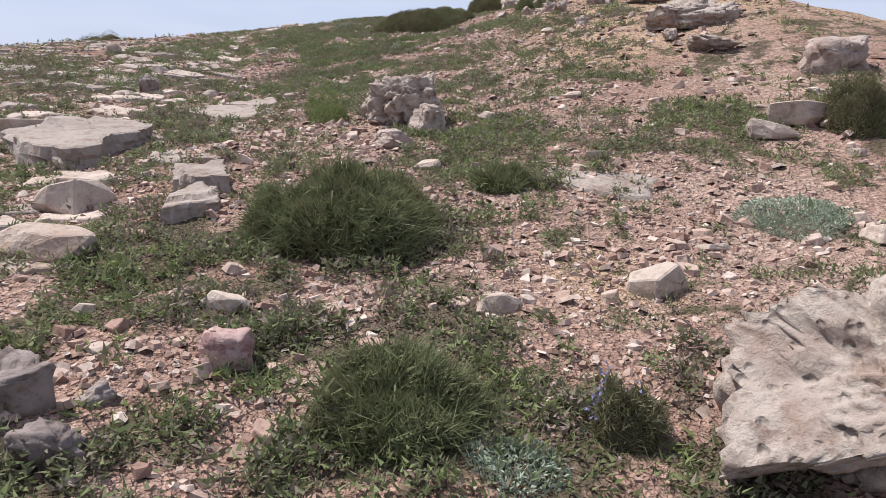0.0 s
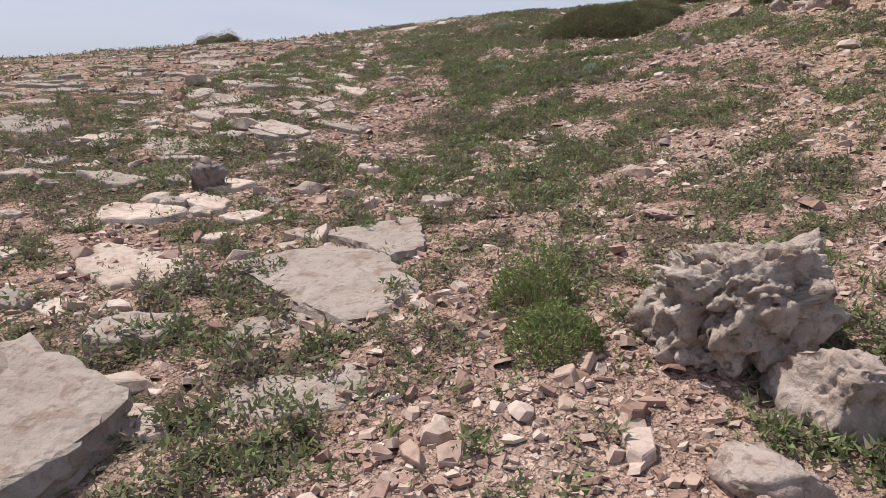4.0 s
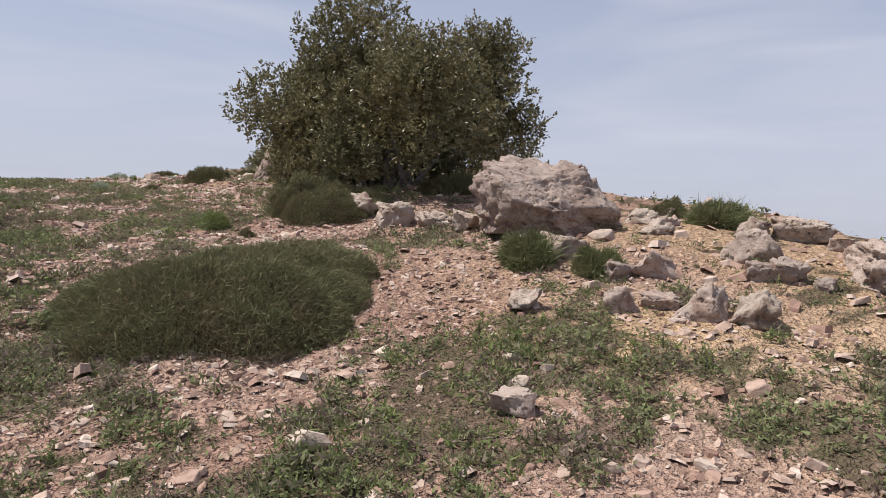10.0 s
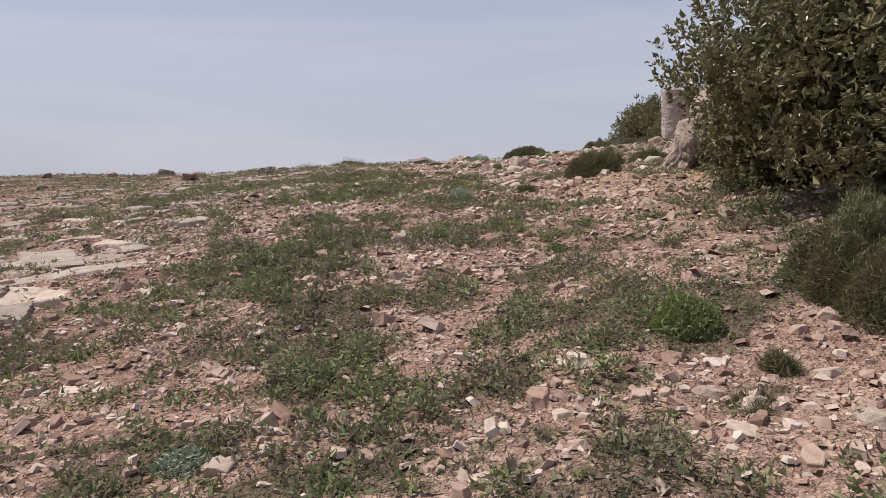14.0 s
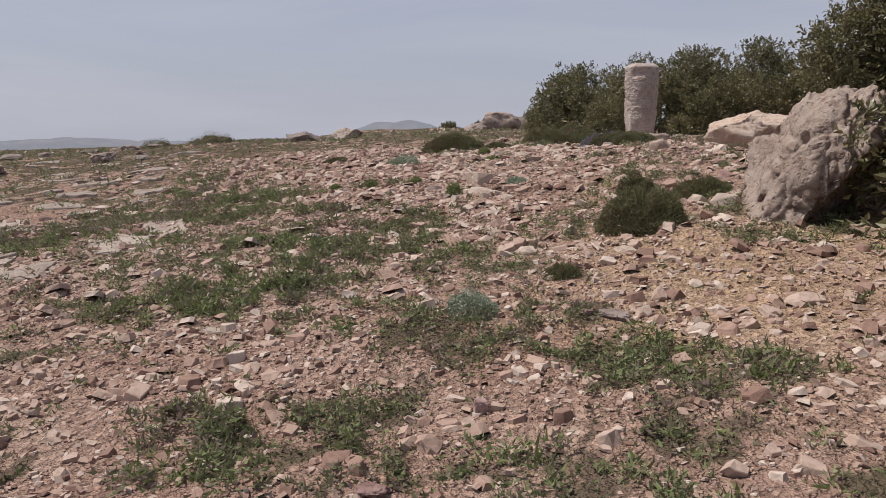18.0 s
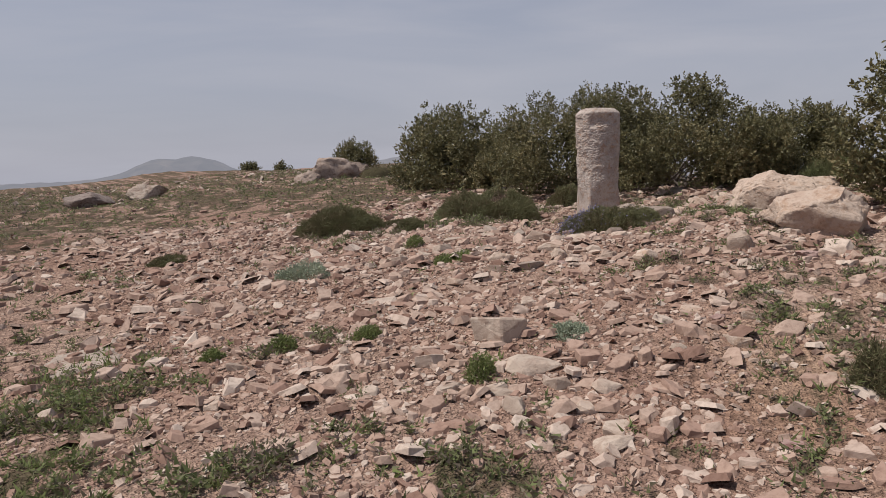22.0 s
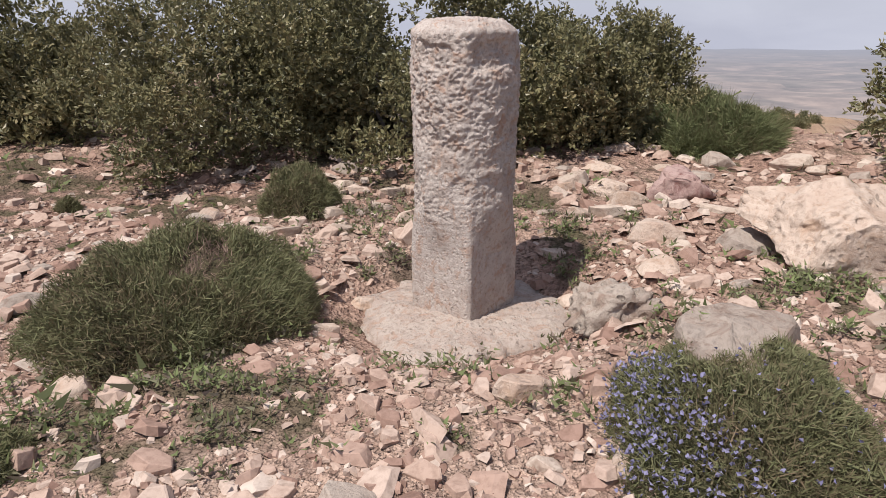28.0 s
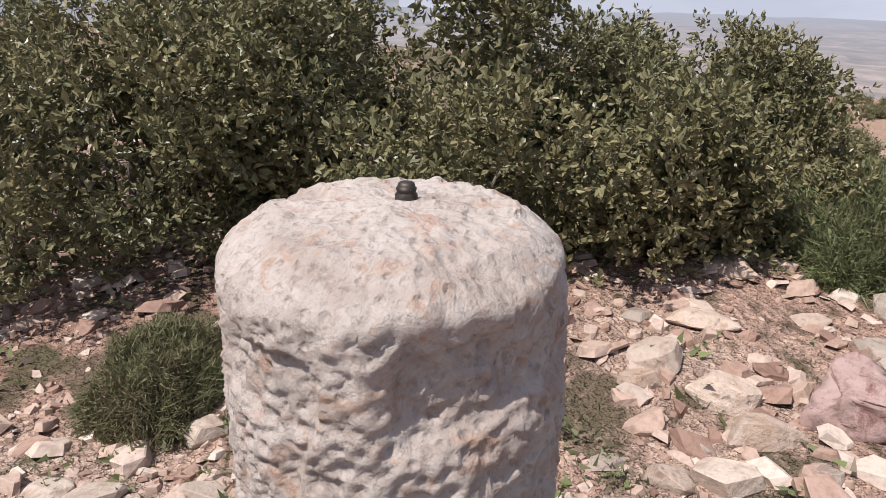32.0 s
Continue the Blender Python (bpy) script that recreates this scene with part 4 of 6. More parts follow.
bolt = part("survey_bolt", quads_mesh("survey_bolt", *lathe([(0.021, -0.01), (0.021, 0.004), (0.0185, 0.008), (0.0175, 0.013), (0.019, 0.016), (0.019, 0.022), (0.0165, 0.025), (0.016, 0.031), (0.0135, 0.036), (0.008, 0.039), (0.0, 0.040)]), True), metal_mat, pillar, "small dark ribbed metal survey bolt")
bolt.location = (0.03, 0.0, 1.472)
bolt.scale = (0.8, 0.8, 0.55)

pad_th = np.linspace(0, 2 * np.pi, 120, endpoint=False)
pad_s = np.array([0.0, 0.2, 0.38, 0.52, 0.64, 0.75, 0.84, 0.91, 0.96, 1.0, 1.05])
pad_z = np.array([0.06, 0.06, 0.06, 0.058, 0.054, 0.048, 0.04, 0.03, 0.016, -0.02, -0.14])
pad_rows = []
for s_, z_ in zip(pad_s, pad_z):
    rr = 0.56 * s_ * (1 + 0.5 * (noise2(np.cos(pad_th) * 1.6 + 4, np.sin(pad_th) * 1.6, 5) - 0.5) + 0.3 * (noise2(np.cos(pad_th) * 5 + 9, np.sin(pad_th) * 5, 6) - 0.5) + 0.12 * (noise2(np.cos(pad_th) * 14 + 9, np.sin(pad_th) * 14, 7) - 0.5))
    px_, py_ = rr * np.cos(pad_th), rr * np.sin(pad_th) * 0.95
    zz = z_ + 0.03 * (noise2(px_ * 9 + 9, py_ * 9, 4) - 0.5) + 0.03 * (noise2(px_ * 34 + 9, py_ * 34, 8) - 0.5)
    pad_rows.append(np.stack([px_, py_, zz], -1))
pad_i = np.arange(11 * 120).reshape(11, 120)
pad_q = np.stack([pad_i[:-1], pad_i[1:], np.roll(pad_i[1:], -1, 1), np.roll(pad_i[:-1], -1, 1)], -1).reshape(-1, 4)
pad = part("footing", quads_mesh("footing", np.concatenate(pad_rows), pad_q, True), stone_material("rough pale mortar", (0.49, 0.405, 0.35), (0.39, 0.305, 0.26), (0.33, 0.28, 0.25), 2.4, (0.42, 0.29, 0.225), 0.95, 0.58, 3.2))
pad.matrix_world = pose(PX - 0.1, PY - 0.05, PZ - 0.008)
tagged(pad, "rough pale mortar footing spread round the pillar's foot", "footing")


# ---- plants ----
def frames_of(n, r, up_bias):
    """Random leaf directions with a leaning towards up."""
    d = r.normal(size=(n, 3))
    d[:, 2] = np.abs(d[:, 2]) * up_bias
    return d / np.linalg.norm(d, axis=1)[:, None]


def leaves(base, along, length, width, r, fold=0.25):
    """Kite-shaped leaves: one bent quad each."""
    n = len(base)
    side = np.cross(along, r.normal(size=(n, 3)))
    side /= np.linalg.norm(side, axis=1)[:, None] + 1e-9
    nor = np.cross(along, side)
    L, W = length[:, None], width[:, None]
    a = base
    b = base + along * L * 0.5 + side * W * 0.5 + nor * W * fold
    c = base + along * L
    d = base + along * L * 0.5 - side * W * 0.5 + nor * W * fold
    v = np.stack([a, b, c, d], 1).reshape(-1, 3)
    return v, np.arange(4 * n).reshape(n, 4)


def needles(base, along, length, width, r):
    """Narrow pointed blades: one triangle each."""
    n = len(base)
    side = np.cross(along, r.normal(size=(n, 3)))
    side *= (width * 0.5 / (np.linalg.norm(side, axis=1) + 1e-9))[:, None]
    a = base + along * (length * 0.12)[:, None]
    v = np.stack([a - side, a + side, base + along * length[:, None]], 1).reshape(-1, 3)
    return v, np.arange(3 * n).reshape(n, 3)


def tube(points, radii, seg=7):
    points = np.asarray(points, float)
    rows = []
    for k, (p, rad) in enumerate(zip(points, radii)):
        d = points[min(k + 1, len(points) - 1)] - points[max(k - 1, 0)]
        d /= np.linalg.norm(d)
        u = np.cross(d, (0.3, 0.9, 0.2))
        u /= np.linalg.norm(u)
        w = np.cross(d, u)
        th = np.linspace(0, 2 * np.pi, seg, endpoint=False)
        rows.append(p + rad * (np.cos(th)[:, None] * u + np.sin(th)[:, None] * w))
    i = np.arange(len(rows) * seg).reshape(-1, seg)
    return np.concatenate(rows), np.stack([i[:-1], np.roll(i[:-1], -1, 1), np.roll(i[1:], -1, 1), i[1:]], -1).reshape(-1, 4)


def broad_leaves(base, along, length, width, r):
    """Oval leaves folded along the midrib: two quads each."""
    n = len(base)
    side = np.cross(along, r.normal(size=(n, 3)))
    side /= np.linalg.norm(side, axis=1)[:, None] + 1e-9
    nor = np.cross(along, side)
    L, W = length[:, None], width[:, None]
    row = [base]
    for s_, k in ((1, 0.32), (1, 0.72)):
        row.append(base + along * L * k + side * W * 0.5 * s_ + nor * W * 0.16)
    row.append(base + along * L - nor * L * 0.08)
    for s_, k in ((-1, 0.72), (-1, 0.32)):
        row.append(base + along * L * k + side * W * 0.5 * s_ + nor * W * 0.16)
    i = np.arange(n)[:, None] * 6
    return np.stack(row, 1).reshape(-1, 3), np.concatenate([i + np.array([[0, 1, 2, 3]]), i + np.array([[0, 3, 4, 5]])])


def oak_meshes(w, d, h, seed, count, leaf=0.05, foot=0.06, fine=True):
    """Trunk and crown of a wide evergreen oak bush, its foot at the origin."""
    r = np.random.default_rng(seed)
    nl, nb = 15, 170
    i = np.arange(nl) + 0.5
    az = i * 2.39996 + r.uniform(-0.4, 0.4, nl)
    el = np.arcsin(np.clip(i / nl * 0.98 + r.uniform(-0.06, 0.06, nl), 0, 1))
    big = r.uniform(0.25, 0.43, nl) * min(h, w / 2)
    k = r.uniform(0.85, 1.1, nl)
    lobe = np.stack([np.cos(az) * np.cos(el) ** 0.95 * k * 0.335 * w, np.sin(az) * np.cos(el) ** 0.95 * k * 0.335 * d, (foot + 0.04) * h + np.sin(el) * k * h * (0.69 - 0.6 * foot)], -1)
    of = r.choice(nl, nb, p=big**2 / (big**2).sum())
    way = r.normal(size=(nb, 3)) + 1.1 * lobe[of] / np.linalg.norm(lobe[of], axis=1)[:, None]
    way /= np.linalg.norm(way, axis=1)[:, None]
    rad = big[of] * r.uniform(0.24, 0.46, nb)
    blob = lobe[of] + way * (big[of] * r.uniform(0.55, 0.98, nb))[:, None]
    blob[:, 2] = np.maximum(blob[:, 2], foot * h + 0.1 * rad)
    stems = []
    for b in range(0, nb, 11):
        a0 = np.array([r.normal() * 0.06 * w, r.normal() * 0.06 * d, -0.1])
        mid = blob[b] * np.array([0.35, 0.35, 0.55]) + r.normal(size=3) * 0.06
        stems.append(tube([a0, mid * 0.5 + a0 * 0.4, mid, blob[b] * 0.6 + mid * 0.3], np.array([0.04, 0.030, 0.018, 0.005]) * (h / 2)))
    each = 9
    m = count // each
    pick = r.choice(nb, m, p=rad**2 / (rad**2).sum())
    out = r.normal(size=(m, 3))
    out /= np.linalg.norm(out, axis=1)[:, None]
    lumps = 0.86 + 0.5 * (noise3(out * 2.6 + pick[:, None] * 7.1, 3) - 0.5)
    base = blob[pick] + out * (rad[pick] * r.uniform(0.35, 1.0, m) ** 0.4 * lumps)[:, None]
    twig = out * 0.6 + np.array([0, 0, 0.55]) + r.normal(size=(m, 3)) * 0.3
    twig /= np.linalg.norm(twig, axis=1)[:, None]
    reach = leaf * r.uniform(1.0, 2.6, m)
    s = np.tile(np.linspace(0, 1, each), m)
    pos = np.repeat(base, each, 0) + np.repeat(twig, each, 0) * (np.repeat(reach, each, 0) * s)[:, None] + r.normal(size=(m * each, 3)) * leaf * 0.12
    across = np.cross(np.repeat(twig, each, 0), r.normal(size=pos.shape))
    across /= np.linalg.norm(across, axis=1)[:, None] + 1e-9
    along = across * (1.0 - 0.5 * s)[:, None] + np.repeat(twig, each, 0) * (0.35 + 0.5 * s)[:, None] + r.normal(size=pos.shape) * 0.2
    along /= np.linalg.norm(along, axis=1)[:, None]
    keep = pos[:, 2] > 0.0
    pos, along = pos[keep], along[keep]
    L = leaf * r.uniform(0.65, 1.25, len(pos))
    kind = broad_leaves if fine else leaves
    outer = kind(pos, along, L, L * r.uniform(0.42, 0.6, len(pos)), r)
    n = count // 3
    n = n * 2 // 3
    inner = blob[r.choice(nb, n)] * np.array([1, 1, 0.95]) * r.uniform(0.4, 0.9, (n, 1)) ** 0.6 + r.normal(size=(n, 3)) * 0.05 * h
    inner[:, 2] = np.maximum(inner[:, 2], 0.03)
    d_ = frames_of(n, r, 0.8)
    Li = 1.7 * leaf * r.uniform(0.7, 1.2, n)
    return join_np(stems), join_np([outer, leaves(inner, d_, Li, Li * 0.55, r)])


def oak(x, y, w, d, h, seed, count, label, turn=0.0, leaf=0.05, sink=0.05, foot=0.06, fine=True):
    (tv, tq), (cv, cq) = oak_meshes(w, d, h, seed, count, leaf, foot, fine)
    root = new("oak_bush")
    part("trunk", quads_mesh("trunk", tv, tq, True), bark_mat, root)
    part("crown", quads_mesh("crown", cv, cq), oak_mat, root)
    lay(root, x, y, turn, sink)
    return tagged(root, label, "tree", "evergreen oak bushes")


def cushion_shape(w, d, h, seed, count, blade=0.07, stalk=0.006, lean=0.5):
    """A domed cushion of upright blades round a solid hull, dark for the inner shade."""
    r = np.random.default_rng(seed)

    def rim(a):
        return 1.0 + 0.28 * (noise2(np.cos(a) * 1.7 + seed, np.sin(a) * 1.7, seed) - 0.5) + 0.22 * (noise2(np.cos(a) * 4.5 + seed, np.sin(a) * 4.5, seed + 1) - 0.5)

    def swell(x, y):
        return 0.74 + 0.32 * smooth(0.3, 0.7, noise2(x * 2.1 + seed, y * 2.1, seed)) + 0.34 * (noise2(x * 5.5 + seed, y * 5.5, seed + 3) - 0.5)

    az, s = r.uniform(0, 2 * np.pi, count), np.sqrt(r.uniform(0, 1, count))
    edge = rim(az)
    x, y = np.cos(az) * s * edge, np.sin(az) * s * edge
    top = np.sqrt(np.maximum(1 - s**2.8, 0)) * swell(x, y)
    depth = r.uniform(0.5, 1.0, count) ** 0.7
    pos = np.stack([x * w / 2, y * d / 2, top * h * depth], -1)
    out = np.stack([x * lean, y * lean, 0.35 + 0.65 * (1 - s)], -1)
    out = out / np.linalg.norm(out, axis=1)[:, None] + r.normal(size=(count, 3)) * 0.6
    out /= np.linalg.norm(out, axis=1)[:, None]
    L = blade * r.uniform(0.5, 1.35, count) * (1 + 1.1 * (r.random(count) < 0.06 + 0.22 * smooth(0.7, 1.0, s)))
    v, q = needles(pos - out * L[:, None] * 0.5, out, L, 1.5 * stalk * r.uniform(0.7, 1.5, count), r)
    # added closed dome under the blades, coloured as shade, stops the view through
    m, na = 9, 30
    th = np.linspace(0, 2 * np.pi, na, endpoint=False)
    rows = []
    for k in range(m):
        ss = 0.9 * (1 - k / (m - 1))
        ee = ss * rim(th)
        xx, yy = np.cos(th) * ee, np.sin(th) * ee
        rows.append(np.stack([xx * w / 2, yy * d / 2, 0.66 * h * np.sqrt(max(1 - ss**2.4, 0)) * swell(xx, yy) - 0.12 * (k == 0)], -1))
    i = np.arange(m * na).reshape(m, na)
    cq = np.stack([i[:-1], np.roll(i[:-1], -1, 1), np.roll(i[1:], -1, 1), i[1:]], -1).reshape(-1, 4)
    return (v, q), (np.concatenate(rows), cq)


def cushion(x, y, w, d, h, seed, label, count=None, mat_=None, turn=0.0, blade=0.05, stalk=0.0033, lean=0.6, name="cushion_shrub", category="shrub", sink=0.03, bare=None):
    count = count or int(31000 * max(w * d, 0.03) ** 0.85)
    (v, q), (cv, cq) = cushion_shape(w, d, h, seed, count, blade, stalk, lean)
    z0 = ground_z(x, y)
    v[:, 2] += np.repeat(height(x + v[::3, 0], y + v[::3, 1]) - z0, 3)
    cv[:, 2] += height(x + cv[:, 0], y + cv[:, 1]) - z0
    root = new(name)
    if bare:
        bx, by, br = bare
        tips = v.reshape(-1, 3, 3)
        gone = np.hypot(tips[:, 2, 0] - bx, (tips[:, 2, 1] - by) * 1.2) < br * (0.75 + 0.5 * noise2(tips[:, 2, 0] * 12, tips[:, 2, 1] * 12, seed))
        dead = tips[gone][::2].copy()
        dead[:, :, 2] -= 0.05
        v, q = tips[~gone].reshape(-1, 3), np.arange(3 * int((~gone).sum())).reshape(-1, 3)
        part("dead_centre", quads_mesh("dead_centre", dead.reshape(-1, 3), np.arange(3 * len(dead)).reshape(-1, 3)), dead_mat, root, "withered reddish-brown twigs")
    part("foliage", quads_mesh("foliage", v, q), mat_ or cushion_mat, root)
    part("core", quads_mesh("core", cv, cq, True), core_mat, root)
    lay(root, x, y, 0, sink)
    return tagged(root, label, category, "low cushion shrubs")


def flowering(shrub, w, h, seed):
    """Sprinkles small flowers over the upper foliage of a shrub."""
    r = np.random.default_rng(700 + seed)
    leafy = next(c for c in shrub.children if c.name.startswith("foliage")).data
    src = np.empty(len(leafy.vertices) * 3, np.float32)
    leafy.vertices.foreach_get("co", src)
    tips = src.reshape(-1, 3, 3)[:, 2].astype(float)
    tips = tips[r.random(len(tips)) < np.where(tips[:, 1] * 0.83 - tips[:, 0] * 0.56 > 0.16 * w, 0.12, 0.006)]
    v, q = leaves(tips, frames_of(len(tips), r, 1.0), np.full(len(tips), 0.017), np.full(len(tips), 0.014), r)
    part("flower_head", quads_mesh("flower_head", v, q), flower_mat, shrub, "tiny pale blue flower heads")["kind"] = "stuff"
    return shrub


def herb(x, y, w, h, seed, mat_, label):
    """A soft clump of small leaves hugging the ground."""
    r = np.random.default_rng(seed)
    n = int(8200 * max(w, 0.12) ** 1.6) + 350
    az, s = r.uniform(0, 6.283, n), np.sqrt(r.uniform(0, 1, n))
    edge = 1 + 0.5 * (noise2(az * 1.8, az * 0 + seed, seed) - 0.5)
    px, py = np.cos(az) * s * edge * w / 2, np.sin(az) * s * edge * w * 0.42
    top = np.sqrt(np.maximum(1 - s**2, 0.02)) * h * r.uniform(0.25, 1.0, n) * (0.7 + 0.6 * noise2(px * 18 + seed, py * 18, seed))
    pos = np.stack([px, py, top + height(x + px, y + py) - ground_z(x, y)], -1)
    d = np.stack([px / w * 1.4, py / w * 1.4, np.full(n, 0.6)], -1) + r.normal(size=(n, 3)) * 0.5
    d /= np.linalg.norm(d, axis=1)[:, None]
    L = r.uniform(0.014, 0.034, n)
    v, q = leaves(pos - d * L[:, None] * 0.5, d, L, L * r.uniform(0.22, 0.4, n), r)
    root = new("herb_clump")
    part("foliage", quads_mesh("foliage", v, q), mat_, root)
    m = 60
    foot = np.stack([r.normal(size=m) * 0.10 * w, r.normal(size=m) * 0.08 * w, np.zeros(m)], -1)
    out = foot * np.array([2.5 / w, 2.5 / w, 0]) + np.array([0, 0, 0.8]) + r.normal(size=(m, 3)) * 0.25
    out /= np.linalg.norm(out, axis=1)[:, None]
    sv, sq = needles(foot - out * 0.02, out, h * r.uniform(0.6, 1.1, m), np.full(m, 0.004), r)
    part("dry_tuft", quads_mesh("dry_tuft", sv, sq), straw_mat, root, "thin dry brown stems")
    lay(root, x, y, 0, 0.01)
    return tagged(root, label, "herb", "herb clumps")


# oaks
oak(2.75, 18.75, 4.8, 4.5, 2.25, 11, 80000, "dense dark evergreen oak bush on the slope", 10, 0.05, fine=False)
oak(6.35, 31.6, 4.2, 3.0, 1.55, 12, 46000, "broad evergreen oak bush behind the stone pillar", -25, 0.042, fine=False)
oak(7.0, 30.0, 4.1, 3.0, 1.59, 16, 58000, "tall evergreen oak bush behind the stone pillar", 80, 0.04)
oak(7.95, 28.75, 2.5, 2.2, 1.12, 13, 30000, "lower evergreen oak bush beside the broad one", 30, 0.042, fine=False)
oak(6.1, 34.6, 3.6, 2.7, 1.5, 14, 24000, "rounded evergreen oak bush at the end of the row", 60, 0.064, fine=False)
oak(2.9, 20.5, 3.2, 3.0, 2.0, 22, 40000, "evergreen oak bush grown together with its neighbour", 50, 0.054, fine=False)
oak(6.3, 24.55, 4.2, 4.2, 2.1, 15, 74000, "upright evergreen oak bush among ochre boulders", 140, 0.055, foot=0.1, fine=False)
oak(10.3, 27.4, 2.4, 2.2, 0.7, 20, 9000, "low oak scrub on the edge of the slope", 20, 0.06, fine=False)
oak(10.7, 29.4, 2.6, 2.3, 0.8, 21, 9000, "low oak scrub on the edge of the slope", 70, 0.06, fine=False)
# scrub down the slope
scrub_r = np.random.default_rng(77)
scrub = [oak(27 + 3 * k, 29 - 3 * k, 2.0 + 0.3 * k, 1.8, 0.7 + 0.1 * k, 130 + k, 2600, "dark round scrub bush on the falling slope", 40 * k, 0.1, fine=False) for k in range(3)]
for k in range(150):
    sx, sy = 14 + 39 * scrub_r.random(), 3 + 40 * scrub_r.random()
    copy_thing(scrub[k % 3], pose(sx, sy, ground_z(sx, sy) - 0.1, 0, 0, scrub_r.uniform(0, 360)) @ Matrix.Diagonal((*[scrub_r.uniform(0.45, 0.9)] * 3, 1)))
# far trees on the ridge
oak(19.5, 71.0, 3.4, 3.0, 2.6, 17, 6000, "distant dark oak standing on the stony ridge", 0, 0.15, fine=False)
oak(17.0, 80.0, 1.8, 1.8, 1.2, 18, 2400, "small distant bush on the ridge line", 0, 0.14, fine=False)
oak(15.0, 83.0, 1.8, 1.6, 1.0, 19, 2400, "small distant bush on the ridge line", 0, 0.14, fine=False)
# boulders
boulder(1.72, 1.2, 0.9, 0.7, 0.5, 26, karst, "low pale karst block against the large boulder", 60, pits=0.14)
boulder(2.62, 25.3, 0.26, 0.2, 0.19, 28, ochre_stone, "small ochre rock standing in the rubble", 30, sub=4, pits=0.05)
# outcrop and shrubs on the ridge beyond
boulder(6.6, 43.2, 1.5, 1.2, 0.75, 51, brown_karst, "grey rock outcrop on the ridge", 10, 4, pits=0.12)
boulder(7.7, 43.8, 1.3, 1.0, 0.6, 52, brown_karst, "grey rock outcrop on the ridge", 60, 4, pits=0.12)
boulder(5.6, 42.6, 0.9, 0.7, 0.4, 53, brown_karst, "low grey rock outcrop on the ridge", 35, 4, pits=0.12)
boulder(-0.5, 40.5, 1.4, 0.8, 0.4, 54, dark_stone, "low dark rock ledge on the skyline", 35, 4, pits=0.1)
boulder(1.0, 42.0, 1.1, 0.8, 0.45, 55, karst, "low rock ledge on the skyline", 15, 4, pits=0.1)
cushion(7.4, 41.5, 1.2, 1.0, 0.45, 56, "dark cushion shrub on the ridge", 2500)
cushion(-3.4, 42.0, 1.5, 1.2, 0.45, 57, "dark cushion shrub on the skyline", 2500)
cushion(-5.2, 43.5, 1.2, 1.0, 0.4, 58, "dark cushion shrub on the skyline", 2500)
cushion(-10.5, 22.5, 1.3, 1.0, 0.4, 59, "dark cushion shrub on the skyline", 2500)

boulder(4.94, 26.66, 1.06, 0.76, 0.52, 24, ochre_stone, "large cracked ochre boulder lying on rubble", -60, sub=6, rough=0.13, pits=0.06, cuts=12)
boulder(3.65, 25.35, 0.8, 0.58, 0.42, 27, ochre_stone, "long ochre boulder with a hollow beneath", -50, sub=5, rough=0.12, pits=0.06, cuts=12)

boulder(-0.30, 6.36, 0.80, 0.60, 0.48, 25, karst, "knobbly pitted karst rock beside the gravel", 25, sub=6, cuts=7, pits=0.17, rough=0.16)
boulder(-0.40, 5.62, 0.30, 0.24, 0.17, 30, grey_karst, "small pitted rock below the knobbly one", 15, sub=4, pits=0.1, rough=0.12)
boulder(1.50, 2.0, 1.4, 0.9, 0.66, 21, karst, "large pale pitted karst boulder beside the track", -8, sub=6, pits=0.11, rough=0.2, cuts=7, box=0.62)
rock(-2.04, 3.97, 0.42, 0.34, 0.24, 20, 3, limestone, "angular pale block fallen from the ledge")
rock(-2.5, 3.72, 0.38, 0.32, 0.2, -10, 7, slab_stone, "grey angular block on the slope")
rock(-2.9, 4.1, 0.42, 0.34, 0.22, 40, 9, slab_stone, "grey angular block on the slope")
rock(-1.78, 3.2, 0.5, 0.4, 0.12, 15, 11, ochre_stone, "low flat ochre block in the soil")
boulder(3.5, 12.95, 0.95, 0.75, 0.36, 34, grey_karst, "low knobbly karst rock on the brow", 25, sub=5, pits=0.12, rough=0.15, cuts=9)
boulder(3.2, 9.98, 1.25, 0.9, 0.5, 36, karst, "broad layered karst outcrop in the slope", 15, sub=5, pits=0.15, rough=0.2, cuts=7, strata=0.1)
boulder(-0.12, 5.95, 0.42, 0.34, 0.3, 38, grey_karst, "pitted rock leaning on the knobbly one", -20, sub=5, pits=0.15, rough=0.16, cuts=7)
boulder(2.2, 15.05, 1.35, 1.0, 0.68, 22, grey_karst, "big weathered karst boulder in front of an oak", 15, sub=6, pits=0.11, rough=0.12, cuts=10, box=0.62)
boulder(2.2, 22.4, 1.25, 1.1, 0.98, 31, brown_karst, "tall overhanging pitted rock beside the oak", 40, sub=6, pits=0.115, rough=0.16, cuts=9)
